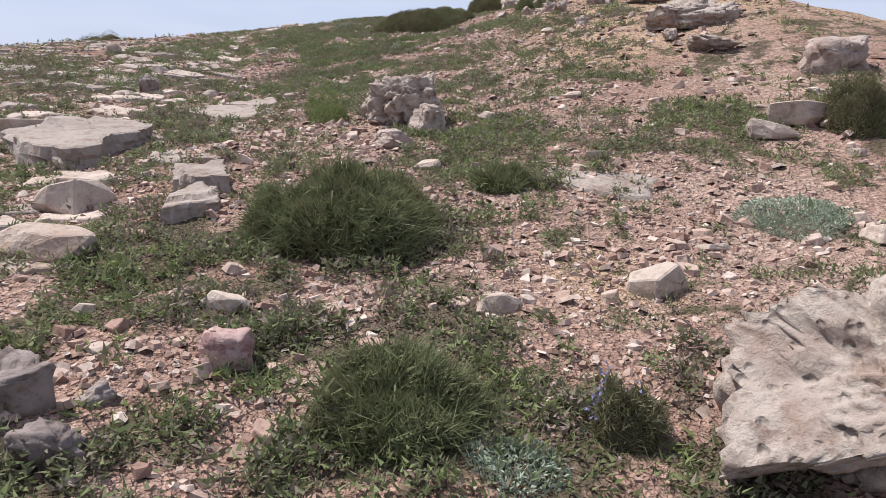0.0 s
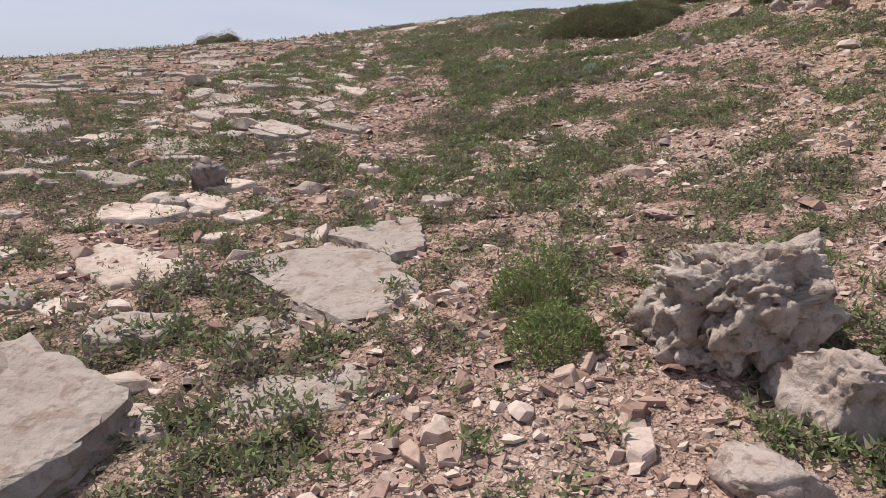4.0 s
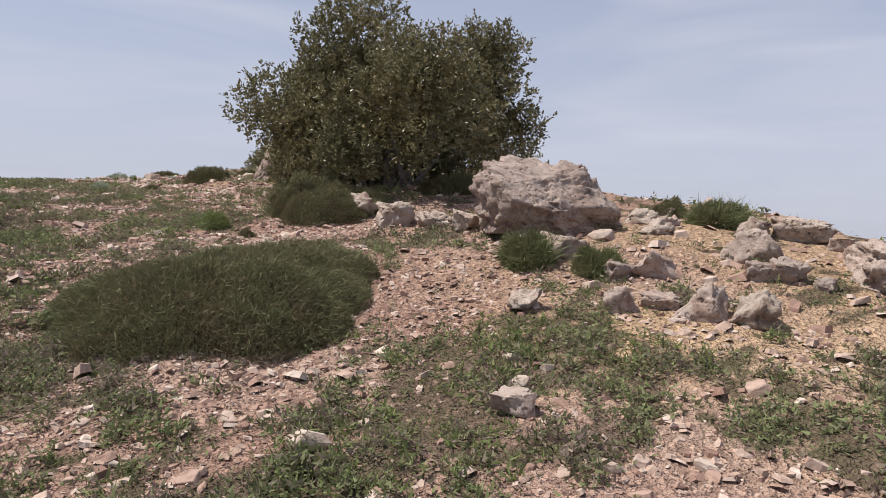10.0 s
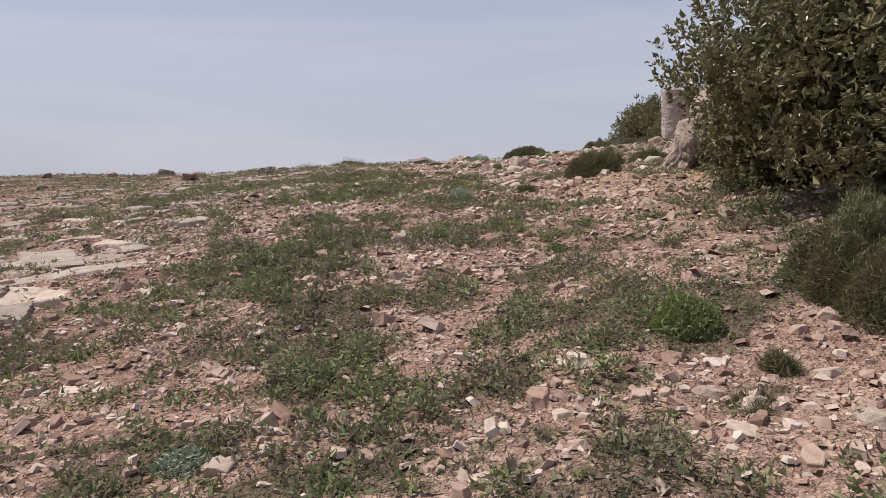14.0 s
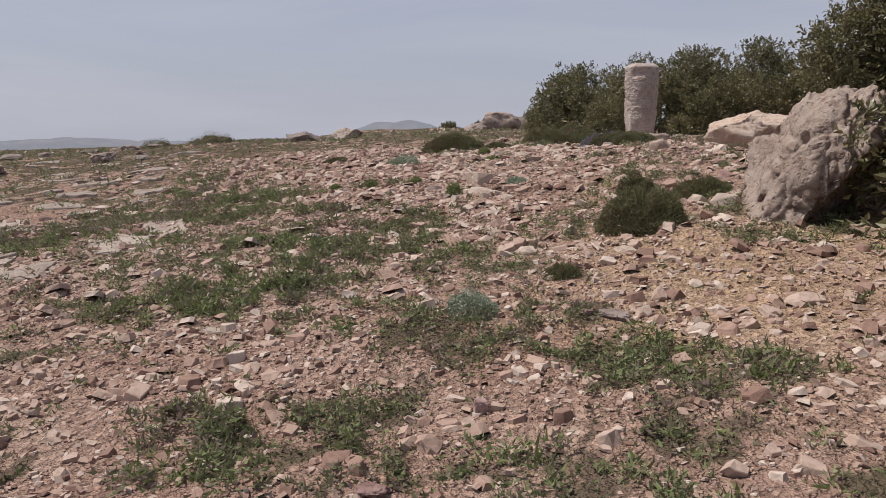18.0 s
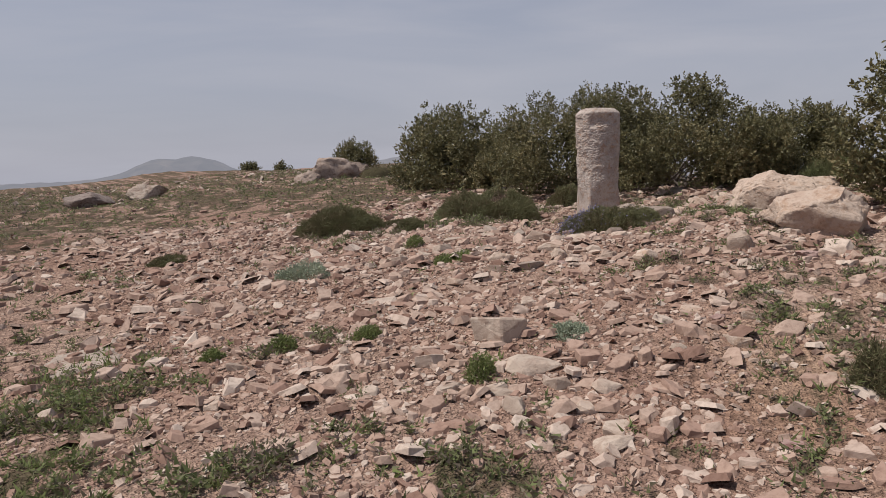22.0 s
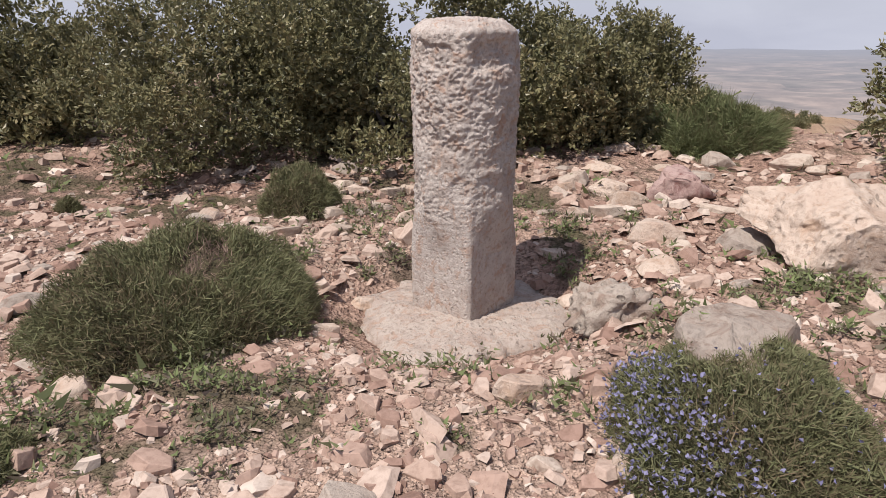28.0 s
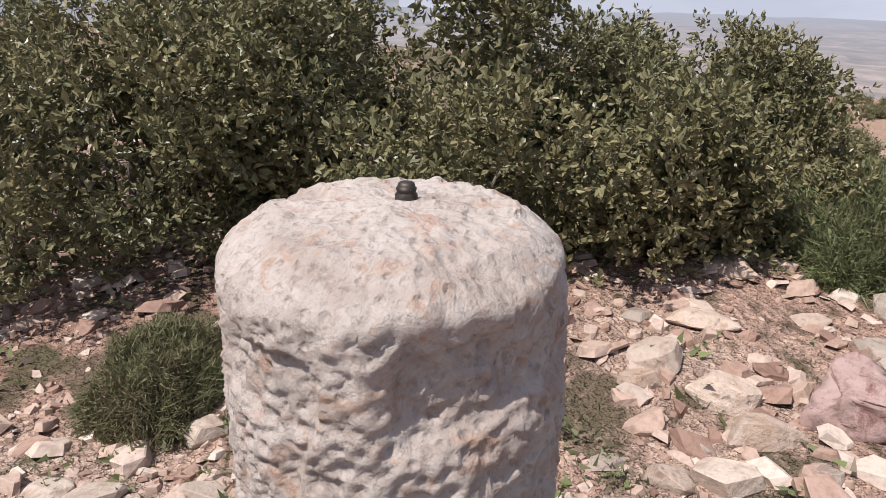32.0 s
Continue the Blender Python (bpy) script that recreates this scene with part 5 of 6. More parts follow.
# stones that can be told apart: place, width, depth, height, turn
for k_, (x_, y_, w_, d_, h_, turn_) in enumerate((
    (-0.86, 2.72, 0.21, 0.16, 0.07, 18),
    (0.23, 2.91, 0.2, 0.15, 0.11, -4),
    (0.97, 3.16, 0.3, 0.23, 0.13, -17),
    (-0.81, 3.31, 0.1, 0.08, 0.05, 14),
    (2.27, 3.65, 0.23, 0.17, 0.13, -32),
    (-0.11, 4.85, 0.2, 0.15, 0.08, -10),
    (2.81, 5.76, 0.52, 0.39, 0.18, -26),
    (-1.64, 10.72, 0.16, 0.12, 0.04, -9),
    (0.71, 12.21, 0.11, 0.08, 0.06, -42),
    (0.7, 13.19, 0.09, 0.07, 0.04, -47),
    (0.62, 13.38, 0.12, 0.09, 0.05, -43),
    (2.33, 14.61, 0.23, 0.17, 0.11, -48),
    (0.18, 16.38, 0.13, 0.1, 0.09, -35),
    (-0.22, 16.48, 0.16, 0.12, 0.03, -27),
    (-0.77, 16.67, 0.09, 0.07, 0.03, -7),
    (0.28, 16.81, 0.13, 0.1, 0.04, -32),
)):
    rock(x_, y_, w_, d_, h_, turn_, 1000 + k_, limestone, 'pale flat limestone rock on the ground', 0.0)
for k_, (x_, y_, w_, d_, h_, turn_) in enumerate((
    (-2.07, 21.72, 0.12, 0.09, 0.03, 4),
    (1.66, 22.72, 0.26, 0.19, 0.1, -30),
    (1.04, 24.49, 0.09, 0.06, 0.05, -60),
    (0.07, 24.79, 0.14, 0.11, 0.04, -43),
    (0.37, 24.91, 0.35, 0.26, 0.09, -46),
    (-0.11, 24.93, 0.17, 0.12, 0.06, -38),
    (6.77, 26.81, 0.31, 0.23, 0.13, -100),
    (4.17, 27.85, 0.11, 0.08, 0.06, -87),
    (3.45, 28.87, 0.16, 0.12, 0.1, -59),
    (5.06, 29.42, 0.19, 0.15, 0.11, -64),
    (5.47, 29.52, 0.21, 0.16, 0.14, -66),
    (4.87, 29.68, 0.2, 0.15, 0.1, -60),
    (4.19, 29.8, 0.18, 0.13, 0.09, -52),
    (4.4, 29.9, 0.18, 0.14, 0.04, -30),
    (4.08, 29.97, 0.19, 0.14, 0.04, -49),
    (4.29, 30.1, 0.14, 0.1, 0.12, -49),
)):
    rock(x_, y_, w_, d_, h_, turn_, 2000 + k_, limestone, 'pale flat limestone rock on the ground', 0.0)
for k_, (x_, y_, w_, d_, h_, turn_) in enumerate((
    (-1.18, 2.36, 0.11, 0.08, 0.03, 27),
    (-1.35, 2.62, 0.09, 0.07, 0.08, 27),
    (-2.47, 3.64, 0.24, 0.18, 0.17, 47),
    (-2.06, 3.66, 0.1, 0.07, 0.09, 44),
    (1.41, 3.69, 0.19, 0.15, 0.04, -21),
    (-2.04, 3.93, 0.3, 0.23, 0.22, 39),
    (-2.81, 3.95, 0.24, 0.18, 0.16, 47),
    (-2.41, 4.28, 0.22, 0.16, 0.06, 40),
    (1.06, 5.02, 0.15, 0.11, 0.07, -12),
    (2.89, 5.07, 0.13, 0.1, 0.14, -30),
    (2.42, 5.49, 0.38, 0.29, 0.14, -24),
    (-3.33, 5.74, 0.66, 0.5, 0.13, 37),
    (-2.46, 5.85, 0.28, 0.21, 0.07, 27),
    (-3.62, 6.13, 0.2, 0.15, 0.15, 37),
    (0.39, 6.33, 0.19, 0.14, 0.1, -13),
    (-2.53, 6.96, 0.18, 0.13, 0.07, 30),
)):
    rock(x_, y_, w_, d_, h_, turn_, 3000 + k_, limestone, 'angular limestone rock lying on the slope', 0.0)
for k_, (x_, y_, w_, d_, h_, turn_) in enumerate((
    (-2.36, 7.19, 0.14, 0.1, 0.03, 25),
    (-3.36, 7.62, 0.21, 0.16, 0.17, 27),
    (-2.59, 8.14, 0.19, 0.14, 0.14, 22),
    (-0.97, 8.95, 0.07, 0.06, 0.04, -8),
    (-1.27, 9.3, 0.17, 0.13, 0.04, 2),
    (-1.05, 9.37, 0.21, 0.15, 0.04, -1),
    (-1.21, 9.62, 0.27, 0.2, 0.06, 7),
    (-3.76, 9.65, 0.32, 0.24, 0.1, 27),
    (-3.38, 10.25, 0.25, 0.19, 0.07, 32),
    (-5.03, 11.22, 0.28, 0.21, 0.15, 34),
    (-2.59, 11.76, 0.1, 0.08, 0.06, 17),
    (0.36, 12.39, 0.14, 0.1, 0.05, -30),
    (-2.52, 12.68, 0.13, 0.09, 0.03, 11),
    (-0.6, 13.1, 0.2, 0.15, 0.21, -16),
    (0.51, 13.17, 0.13, 0.1, 0.09, -44),
    (-0.22, 16.73, 0.12, 0.09, 0.04, -24),
)):
    rock(x_, y_, w_, d_, h_, turn_, 4000 + k_, limestone, 'angular limestone rock lying on the slope', 0.0)
for k_, (x_, y_, w_, d_, h_, turn_) in enumerate((
    (-1.7, 18.92, 0.14, 0.1, 0.03, -1),
    (-1.5, 19.18, 0.08, 0.06, 0.04, -6),
    (0.27, 20.88, 0.13, 0.1, 0.06, -27),
    (0.58, 22.21, 0.17, 0.13, 0.05, -35),
    (1.58, 22.96, 0.17, 0.13, 0.09, -39),
    (0.2, 24.12, 0.21, 0.16, 0.04, -21),
    (-0.98, 24.12, 0.16, 0.12, 0.03, -18),
    (0.5, 24.46, 0.16, 0.12, 0.11, -55),
    (0.34, 24.63, 0.15, 0.11, 0.09, -50),
    (-0.45, 25.16, 0.11, 0.08, 0.06, -29),
    (-0.02, 25.29, 0.18, 0.13, 0.11, -35),
    (0.5, 25.36, 0.34, 0.25, 0.14, -42),
    (-0.91, 26.02, 0.14, 0.11, 0.06, -14),
    (-0.36, 26.23, 0.14, 0.1, 0.09, -22),
    (2.04, 26.23, 0.15, 0.11, 0.13, -84),
    (2.55, 26.49, 0.19, 0.14, 0.14, -80),
)):
    rock(x_, y_, w_, d_, h_, turn_, 5000 + k_, limestone, 'angular limestone rock lying on the slope', 0.0)
for k_, (x_, y_, w_, d_, h_, turn_) in enumerate((
    (2.19, 26.6, 0.12, 0.09, 0.08, -76),
    (2.64, 26.63, 0.17, 0.13, 0.11, -49),
    (2.08, 26.74, 0.14, 0.1, 0.06, -72),
    (2.4, 26.85, 0.26, 0.19, 0.06, -72),
    (5.86, 27.02, 0.23, 0.18, 0.08, -99),
    (2.16, 27.12, 0.26, 0.19, 0.1, -65),
    (3.82, 27.25, 0.21, 0.16, 0.08, -102),
    (1.42, 27.59, 0.19, 0.14, 0.13, -47),
    (1.22, 27.6, 0.16, 0.12, 0.06, -44),
    (1.0, 27.67, 0.25, 0.19, 0.08, -38),
    (1.13, 27.94, 0.13, 0.1, 0.09, -37),
    (5.41, 27.94, 0.23, 0.17, 0.11, -90),
    (4.78, 28.12, 0.15, 0.11, 0.05, -83),
    (1.18, 28.88, 0.12, 0.09, 0.07, -28),
    (4.45, 29.75, 0.21, 0.16, 0.06, -55),
    (5.54, 29.97, 0.21, 0.16, 0.07, -61),
)):
    rock(x_, y_, w_, d_, h_, turn_, 6000 + k_, limestone, 'angular limestone rock lying on the slope', 0.0)
for k_, (x_, y_, w_, d_, h_, turn_) in enumerate((
    (4.14, 30.3, 0.19, 0.14, 0.07, -46),
)):
    rock(x_, y_, w_, d_, h_, turn_, 7000 + k_, limestone, 'angular limestone rock lying on the slope', 0.0)
for k_, (x_, y_, w_, d_, h_, turn_) in enumerate((
    (-1.06, 1.82, 0.21, 0.16, 0.14, 30),
    (-1.28, 1.99, 0.24, 0.18, 0.18, 33),
    (-1.05, 2.09, 0.15, 0.11, 0.07, 27),
    (-3.25, 7.98, 0.25, 0.19, 0.23, 32),
    (0.0, 21.24, 0.19, 0.14, 0.05, -37),
)):
    rock(x_, y_, w_, d_, h_, turn_, 8000 + k_, dark_stone, 'dark weathered rock beside the track', 0.14)
for k_, (x_, y_, w_, d_, h_, turn_) in enumerate((
    (-0.75, 2.34, 0.22, 0.16, 0.14, 18),
    (-0.51, 7.53, 0.19, 0.14, 0.05, -12),
    (-2.5, 8.21, 0.1, 0.07, 0.05, 25),
    (-1.63, 16.19, 0.07, 0.05, 0.04, 9),
    (-1.49, 20.08, 0.13, 0.1, 0.05, -5),
    (-0.98, 20.49, 0.07, 0.06, 0.08, -12),
    (-0.12, 21.34, 0.13, 0.1, 0.04, -34),
    (5.96, 27.54, 0.44, 0.33, 0.21, -92),
)):
    rock(x_, y_, w_, d_, h_, turn_, 9000 + k_, red_stone, 'reddish limestone rock lying on rubble', 0.12)
for k_, (x_, y_, w_, d_, h_, turn_) in enumerate((
    (-0.39, 5.42, 0.24, 0.18, 0.13, -4),
    (3.82, 7.36, 0.7, 0.57, 0.35, -27),
    (3.08, 8.57, 0.61, 0.46, 0.17, -20),
    (0.3, 12.94, 0.22, 0.16, 0.13, -26),
    (1.77, 13.1, 0.34, 0.25, 0.24, -60),
    (2.73, 13.3, 0.31, 0.23, 0.18, -64),
    (1.71, 13.41, 0.26, 0.19, 0.11, -55),
    (1.47, 13.48, 0.21, 0.15, 0.17, -52),
    (2.93, 13.68, 0.41, 0.31, 0.28, -61),
    (2.13, 13.83, 0.37, 0.28, 0.18, -54),
    (3.04, 14.62, 0.28, 0.21, 0.1, -53),
)):
    rock(x_, y_, w_, d_, h_, turn_, 10000 + k_, grey_karst, 'pitted karst rock rising from the soil', 0.15)
for k_, (x_, y_, w_, d_, h_, turn_) in enumerate((
    (-1.34, 19.4, 0.13, 0.09, 0.11, -9),
    (1.35, 17.04, 0.40, 0.31, 0.25, -33),
    (1.40, 16.45, 0.50, 0.40, 0.24, 20),
    (1.66, 16.05, 0.42, 0.32, 0.18, -60),
    (1.66, 15.6, 0.36, 0.28, 0.2, 75),
    (2.83, 14.48, 0.34, 0.26, 0.16, -33),
    (3.54, 14.12, 0.38, 0.28, 0.2, 10),
    (3.95, 14.0, 0.52, 0.4, 0.22, -50),
    (1.95, 12.95, 0.36, 0.27, 0.21, 45),
    (1.81, 14.5, 0.40, 0.3, 0.16, -15),
    (1.05, 13.86, 0.26, 0.2, 0.14, 30),
    (3.76, 27.61, 0.42, 0.31, 0.22, -93),
)):
    rock(x_, y_, w_, d_, h_, turn_, 11000 + k_, karst, 'pitted karst rock rising from the soil', 0.15)
for k_, (x_, y_, w_, d_, h_, turn_) in enumerate((
    (-2.28, 3.81, 0.21, 0.19, 0.03, 46),
    (0.99, 4.57, 0.79, 0.44, 0.03, -12),
    (-1.9, 4.97, 0.25, 0.38, 0.03, 25),
    (-1.82, 5.84, 0.53, 0.31, 0.03, 18),
    (-3.93, 8.85, 0.22, 0.33, 0.03, 33),
    (-3.85, 9.91, 0.38, 0.22, 0.03, 31),
    (-4.24, 10.15, 0.35, 0.32, 0.03, 33),
    (-3.6, 18.46, 0.23, 0.34, 0.03, 28),
    (-3.92, 19.26, 0.34, 0.35, 0.03, 27),
    (-4.1, 19.87, 0.62, 0.76, 0.03, 26),
    (-3.67, 19.96, 0.45, 0.53, 0.03, 22),
    (-3.56, 20.29, 0.34, 0.47, 0.03, 20),
    (-3.39, 23.4, 0.39, 0.59, 0.03, 18),
    (-3.84, 23.59, 0.51, 0.42, 0.03, 17),
    (-3.12, 24.24, 0.37, 0.55, 0.03, 11),
    (-2.92, 24.48, 0.35, 0.43, 0.03, 10),
)):
    slab(x_, y_, w_, d_, h_, 12000 + k_, slab_stone, 'flat grey limestone rock flush with the soil', turn_)
for k_, (x_, y_, w_, d_, h_, turn_) in enumerate((
    (-2.68, 24.92, 0.41, 0.61, 0.03, 7),
    (-4.37, 26.24, 0.39, 0.58, 0.03, 16),
    (-1.65, 26.79, 0.51, 0.49, 0.03, -4),
)):
    slab(x_, y_, w_, d_, h_, 13000 + k_, slab_stone, 'flat grey limestone rock flush with the soil', turn_)
for k_, (x_, y_, w_, d_, h_, turn_) in enumerate((
    (-1.76, 3.07, 0.33, 0.32, 0.03, 30),
    (-1.95, 3.49, 0.21, 0.15, 0.03, 45),
)):
    slab(x_, y_, w_, d_, h_, 14000 + k_, ochre_stone, 'flat ochre limestone slab on the slope', turn_)
for k_, (x_, y_, w_, d_, h_, turn_) in enumerate((
    (0.14, 7.25, 0.11, 0.08, 0.1, -26),
    (-0.54, 8.48, 0.23, 0.17, 0.07, -18),
    (-0.32, 13.83, 0.08, 0.06, 0.06, -21),
    (1.62, 13.91, 0.13, 0.1, 0.09, -48),
    (0.75, 20.22, 0.15, 0.11, 0.05, -37),
    (-2.17, 21.67, 0.08, 0.06, 0.04, 6),
    (1.34, 22.43, 0.15, 0.11, 0.03, -41),
    (2.3, 23.23, 0.21, 0.16, 0.1, -43),
    (1.31, 24.32, 0.17, 0.13, 0.05, -65),
    (1.59, 24.47, 0.12, 0.09, 0.07, -65),
    (2.86, 25.12, 0.13, 0.1, 0.12, -49),
    (2.05, 25.67, 0.22, 0.17, 0.09, -40),
    (-1.07, 25.8, 0.11, 0.09, 0.07, -12),
    (1.81, 26.4, 0.18, 0.13, 0.1, -78),
    (1.91, 26.62, 0.28, 0.21, 0.06, -44),
    (4.89, 27.57, 0.32, 0.24, 0.17, -92),
)):
    rock(x_, y_, w_, d_, h_, turn_, 15000 + k_, ochre_stone, 'ochre-tinted limestone rock lying loose', 0.0)
for k_, (x_, y_, w_, d_, h_, turn_) in enumerate((
    (4.35, 27.93, 0.14, 0.1, 0.13, -86),
    (5.88, 28.0, 0.28, 0.21, 0.14, -86),
    (5.32, 28.12, 0.18, 0.14, 0.11, -85),
    (6.45, 28.17, 0.32, 0.24, 0.06, -86),
    (5.82, 28.32, 0.17, 0.13, 0.12, -81),
    (3.97, 28.94, 0.19, 0.14, 0.1, -64),
    (4.68, 29.49, 0.11, 0.08, 0.09, -43),
    (4.48, 30.39, 0.18, 0.14, 0.07, -48),
)):
    rock(x_, y_, w_, d_, h_, turn_, 16000 + k_, ochre_stone, 'ochre-tinted limestone rock lying loose', 0.0)
for k_, (x_, y_, w_, d_, h_, turn_) in enumerate((
    (3.51, 27.14, 0.45, 0.53, 0.1, -97),
)):
    slab(x_, y_, w_, d_, h_, 17000 + k_, slab_stone, 'thick tilted limestone slab on the slope', turn_)
# plants that can be told apart: place, width, height
for k_, (x_, y_, w_, h_) in enumerate((
    (3.15, 5.56, 0.56, 0.4),
    (-0.55, 14.95, 2.05, 0.38),
    (3.65, 15.13, 0.37, 0.18),
    (-0.11, 16.62, 0.18, 0.07),
    (0.13, 16.88, 0.16, 0.1),
    (1.09, 17.36, 1.28, 0.32),
    (0.82, 17.44, 0.69, 0.39),
    (2.67, 17.6, 0.8, 0.29),
    (-0.01, 21.95, 0.25, 0.08),
    (0.92, 22.67, 0.65, 0.27),
    (1.82, 23.22, 0.58, 0.19),
    (1.41, 23.6, 0.36, 0.22),
    (1.98, 29.29, 0.45, 0.13),
    (2.18, 29.88, 0.5, 0.11),
    (-0.59, 29.91, 0.42, 0.09),
    (4.94, 29.99, 0.68, 0.3),
    (1.5, 30.21, 1.09, 0.3),
    (4.17, 31.3, 0.18, 0.13),
)):
    cushion(x_, y_, w_, w_ * 0.85, h_, 1800 + k_, 'dense dark green cushion shrub', mat_=cushion_mat)
for k_, (x_, y_, w_, h_) in enumerate((
    (-0.14, 2.14, 0.53, 0.19),
    (-0.5, 3.59, 0.92, 0.36),
    (0.36, 4.47, 0.36, 0.14),
    (1.83, 14.09, 0.36, 0.19),
)):
    cushion(x_, y_, w_, w_ * 0.85, h_, 1900 + k_, 'loose green grassy shrub with brown tips', mat_=rank_mat, blade=0.10, stalk=0.005, lean=0.7)
for k_, (x_, y_, w_, h_) in enumerate((
    (0.59, 2.12, 0.24, 0.22),
    (3.02, 27.08, 1.0, 0.2),
)):
    flowering(cushion(x_, y_, w_, w_ * 0.8, h_, 2000 + k_, 'green cushion shrub with small blue flowers', mat_=cushion_mat, name="flowering_shrub"), w_, h_, k_)
for k_, (x_, y_, w_, h_) in enumerate((
    (-0.99, 6.19, 0.39, 0.18),
    (-1.07, 6.5, 0.35, 0.26),
    (-0.09, 17.27, 0.29, 0.15),
    (-0.09, 17.29, 0.28, 0.15),
    (-0.3, 18.95, 0.14, 0.05),
    (-1.07, 19.6, 0.14, 0.07),
    (0.09, 24.95, 0.19, 0.14),
    (-0.11, 25.92, 0.19, 0.09),
    (-0.6, 26.13, 0.18, 0.1),
    (-0.98, 26.29, 0.15, 0.06),
    (1.31, 27.22, 0.34, 0.07),
    (1.37, 28.04, 0.19, 0.14),
)):
    herb(x_, y_, w_, h_, 2100 + k_, grass_mat, 'fresh green leafy herb clump')
for k_, (x_, y_, w_, h_) in enumerate((
    (1.55, 14.5, 0.42, 0.18),
    (3.65, 14.53, 0.54, 0.2),
    (7.64, 27.42, 1.35, 0.33),
)):
    cushion(x_, y_, w_, w_ * 0.85, h_, 2200 + k_, 'tuft of rank grass on the brow', mat_=rank_mat, blade=0.13, stalk=0.008, lean=0.7)
for k_, (x_, y_, w_, h_) in enumerate((
    (3.15, 29.4, 1.32, 0.35),
)):
    cushion(x_, y_, w_, w_ * 0.85, h_, 2300 + k_, 'broad green cushion shrub with a withered centre beside the pillar', mat_=cushion_mat, bare=(0.12, -0.02, 0.17))
for k_, (x_, y_, w_, h_) in enumerate((
    (0.22, 1.94, 0.29, 0.04),
    (1.98, 3.95, 0.63, 0.1),
    (-0.74, 4.48, 0.18, 0.09),
    (-0.82, 11.8, 0.19, 0.13),
    (-0.79, 11.87, 0.22, 0.1),
    (-1.82, 12.39, 0.21, 0.06),
    (-2.19, 15.97, 0.32, 0.13),
    (-2.04, 16.55, 0.18, 0.07),
    (-0.73, 21.49, 0.29, 0.14),
    (0.81, 25.1, 0.26, 0.08),
    (0.1, 27.69, 0.48, 0.14),
)):
    herb(x_, y_, w_, h_, 2400 + k_, grey_mat, 'silvery grey-green herb clump')
# slabs with a plain outline: its corners, thickness
plate([(-2.57, 6.86), (-2.25, 7), (-2.03, 7.09), (-1.76, 6.93), (-1.53, 6.53), (-1.63, 6.38), (-1.77, 6.28), (-2.04, 6.47)], 0.05, 60, 'broad flat grey limestone slab bedded in soil')
plate([(-2.21, 7.29), (-1.99, 7.42), (-1.74, 7.45), (-1.63, 7.05), (-1.77, 6.93), (-1.96, 7.13)], 0.05, 61, 'broad flat grey limestone slab bedded in soil')
plate([(-3.66, 9.62), (-3.57, 9.85), (-3.33, 9.76), (-3.15, 9.63), (-3.22, 9.46), (-3.39, 9.46)], 0.03, 62, 'pale limestone slab tilted out of the turf')
plate([(-3.67, 9.55), (-3.57, 9.55), (-3.41, 9.46), (-3.32, 9.41), (-3.5, 9.35)], 0.03, 63, 'pale limestone slab tilted out of the turf')
plate([(-4.15, 10.15), (-3.92, 10.29), (-3.73, 10.21), (-3.84, 10.09), (-4.06, 10.03)], 0.03, 64, 'pale limestone slab tilted out of the turf')
plate([(-3.61, 10.23), (-3.4, 10.47), (-3.33, 10.44), (-3.4, 10.27), (-3.52, 10.17)], 0.03, 65, 'pale limestone slab tilted out of the turf')
plate([(-3.51, 10.57), (-3.39, 10.9), (-3.22, 10.66), (-3.37, 10.47)], 0.03, 66, 'pale limestone slab tilted out of the turf')
plate([(-3.71, 10.52), (-3.7, 10.69), (-3.59, 10.77), (-3.55, 10.43)], 0.03, 67, 'pale limestone slab tilted out of the turf')
plate([(-4.55, 10.66), (-4.27, 10.69), (-4.12, 10.52), (-4.34, 10.39)], 0.03, 68, 'pale limestone slab tilted out of the turf')
plate([(-3.89, 12.38), (-3.65, 12.38), (-3.42, 12.19), (-3.6, 12.01)], 0.03, 69, 'pale limestone slab tilted out of the turf')
plate([(-4.27, 11.87), (-4.23, 12.11), (-3.94, 12.05), (-4.06, 11.77)], 0.03, 70, 'pale limestone slab tilted out of the turf')
plate([(-4.13, 12.8), (-3.88, 12.79), (-3.57, 12.54), (-3.71, 12.43)], 0.03, 71, 'pale limestone slab tilted out of the turf')
plate([(-3.69, 10.99), (-3.54, 11.14), (-3.35, 11.15), (-3.48, 10.85)], 0.03, 72, 'pale limestone slab tilted out of the turf')
plate([(-6.54, 14.38), (-6.05, 14.39), (-5.92, 13.97), (-6.26, 14.04)], 0.03, 73, 'pale limestone slab tilted out of the turf')
plate([(-4.12, 10.41), (-4.01, 10.46), (-3.88, 10.32), (-4, 10.29)], 0.03, 74, 'pale limestone slab tilted out of the turf')
plate([(-4.57, 20.48), (-4.07, 20.31), (-3.59, 19.49), (-4.16, 19.7)], 0.04, 75, 'flat pale limestone slab among herbs')
plate([(-4.24, 19.13), (-3.71, 18.69), (-3.74, 18.48), (-3.92, 18.51)], 0.04, 76, 'flat pale limestone slab among herbs')
plate([(-3.81, 20.48), (-3.3, 19.97), (-3.49, 19.9)], 0.04, 77, 'flat pale limestone slab among herbs')
plate([(-3.75, 18.46), (-3.47, 18.47), (-3.39, 18.18), (-3.71, 18.32)], 0.04, 78, 'flat pale limestone slab among herbs')
plate([(-4.86, 20.34), (-4.46, 20.14), (-4.26, 19.62), (-4.53, 19.69)], 0.04, 79, 'flat pale limestone slab among herbs')
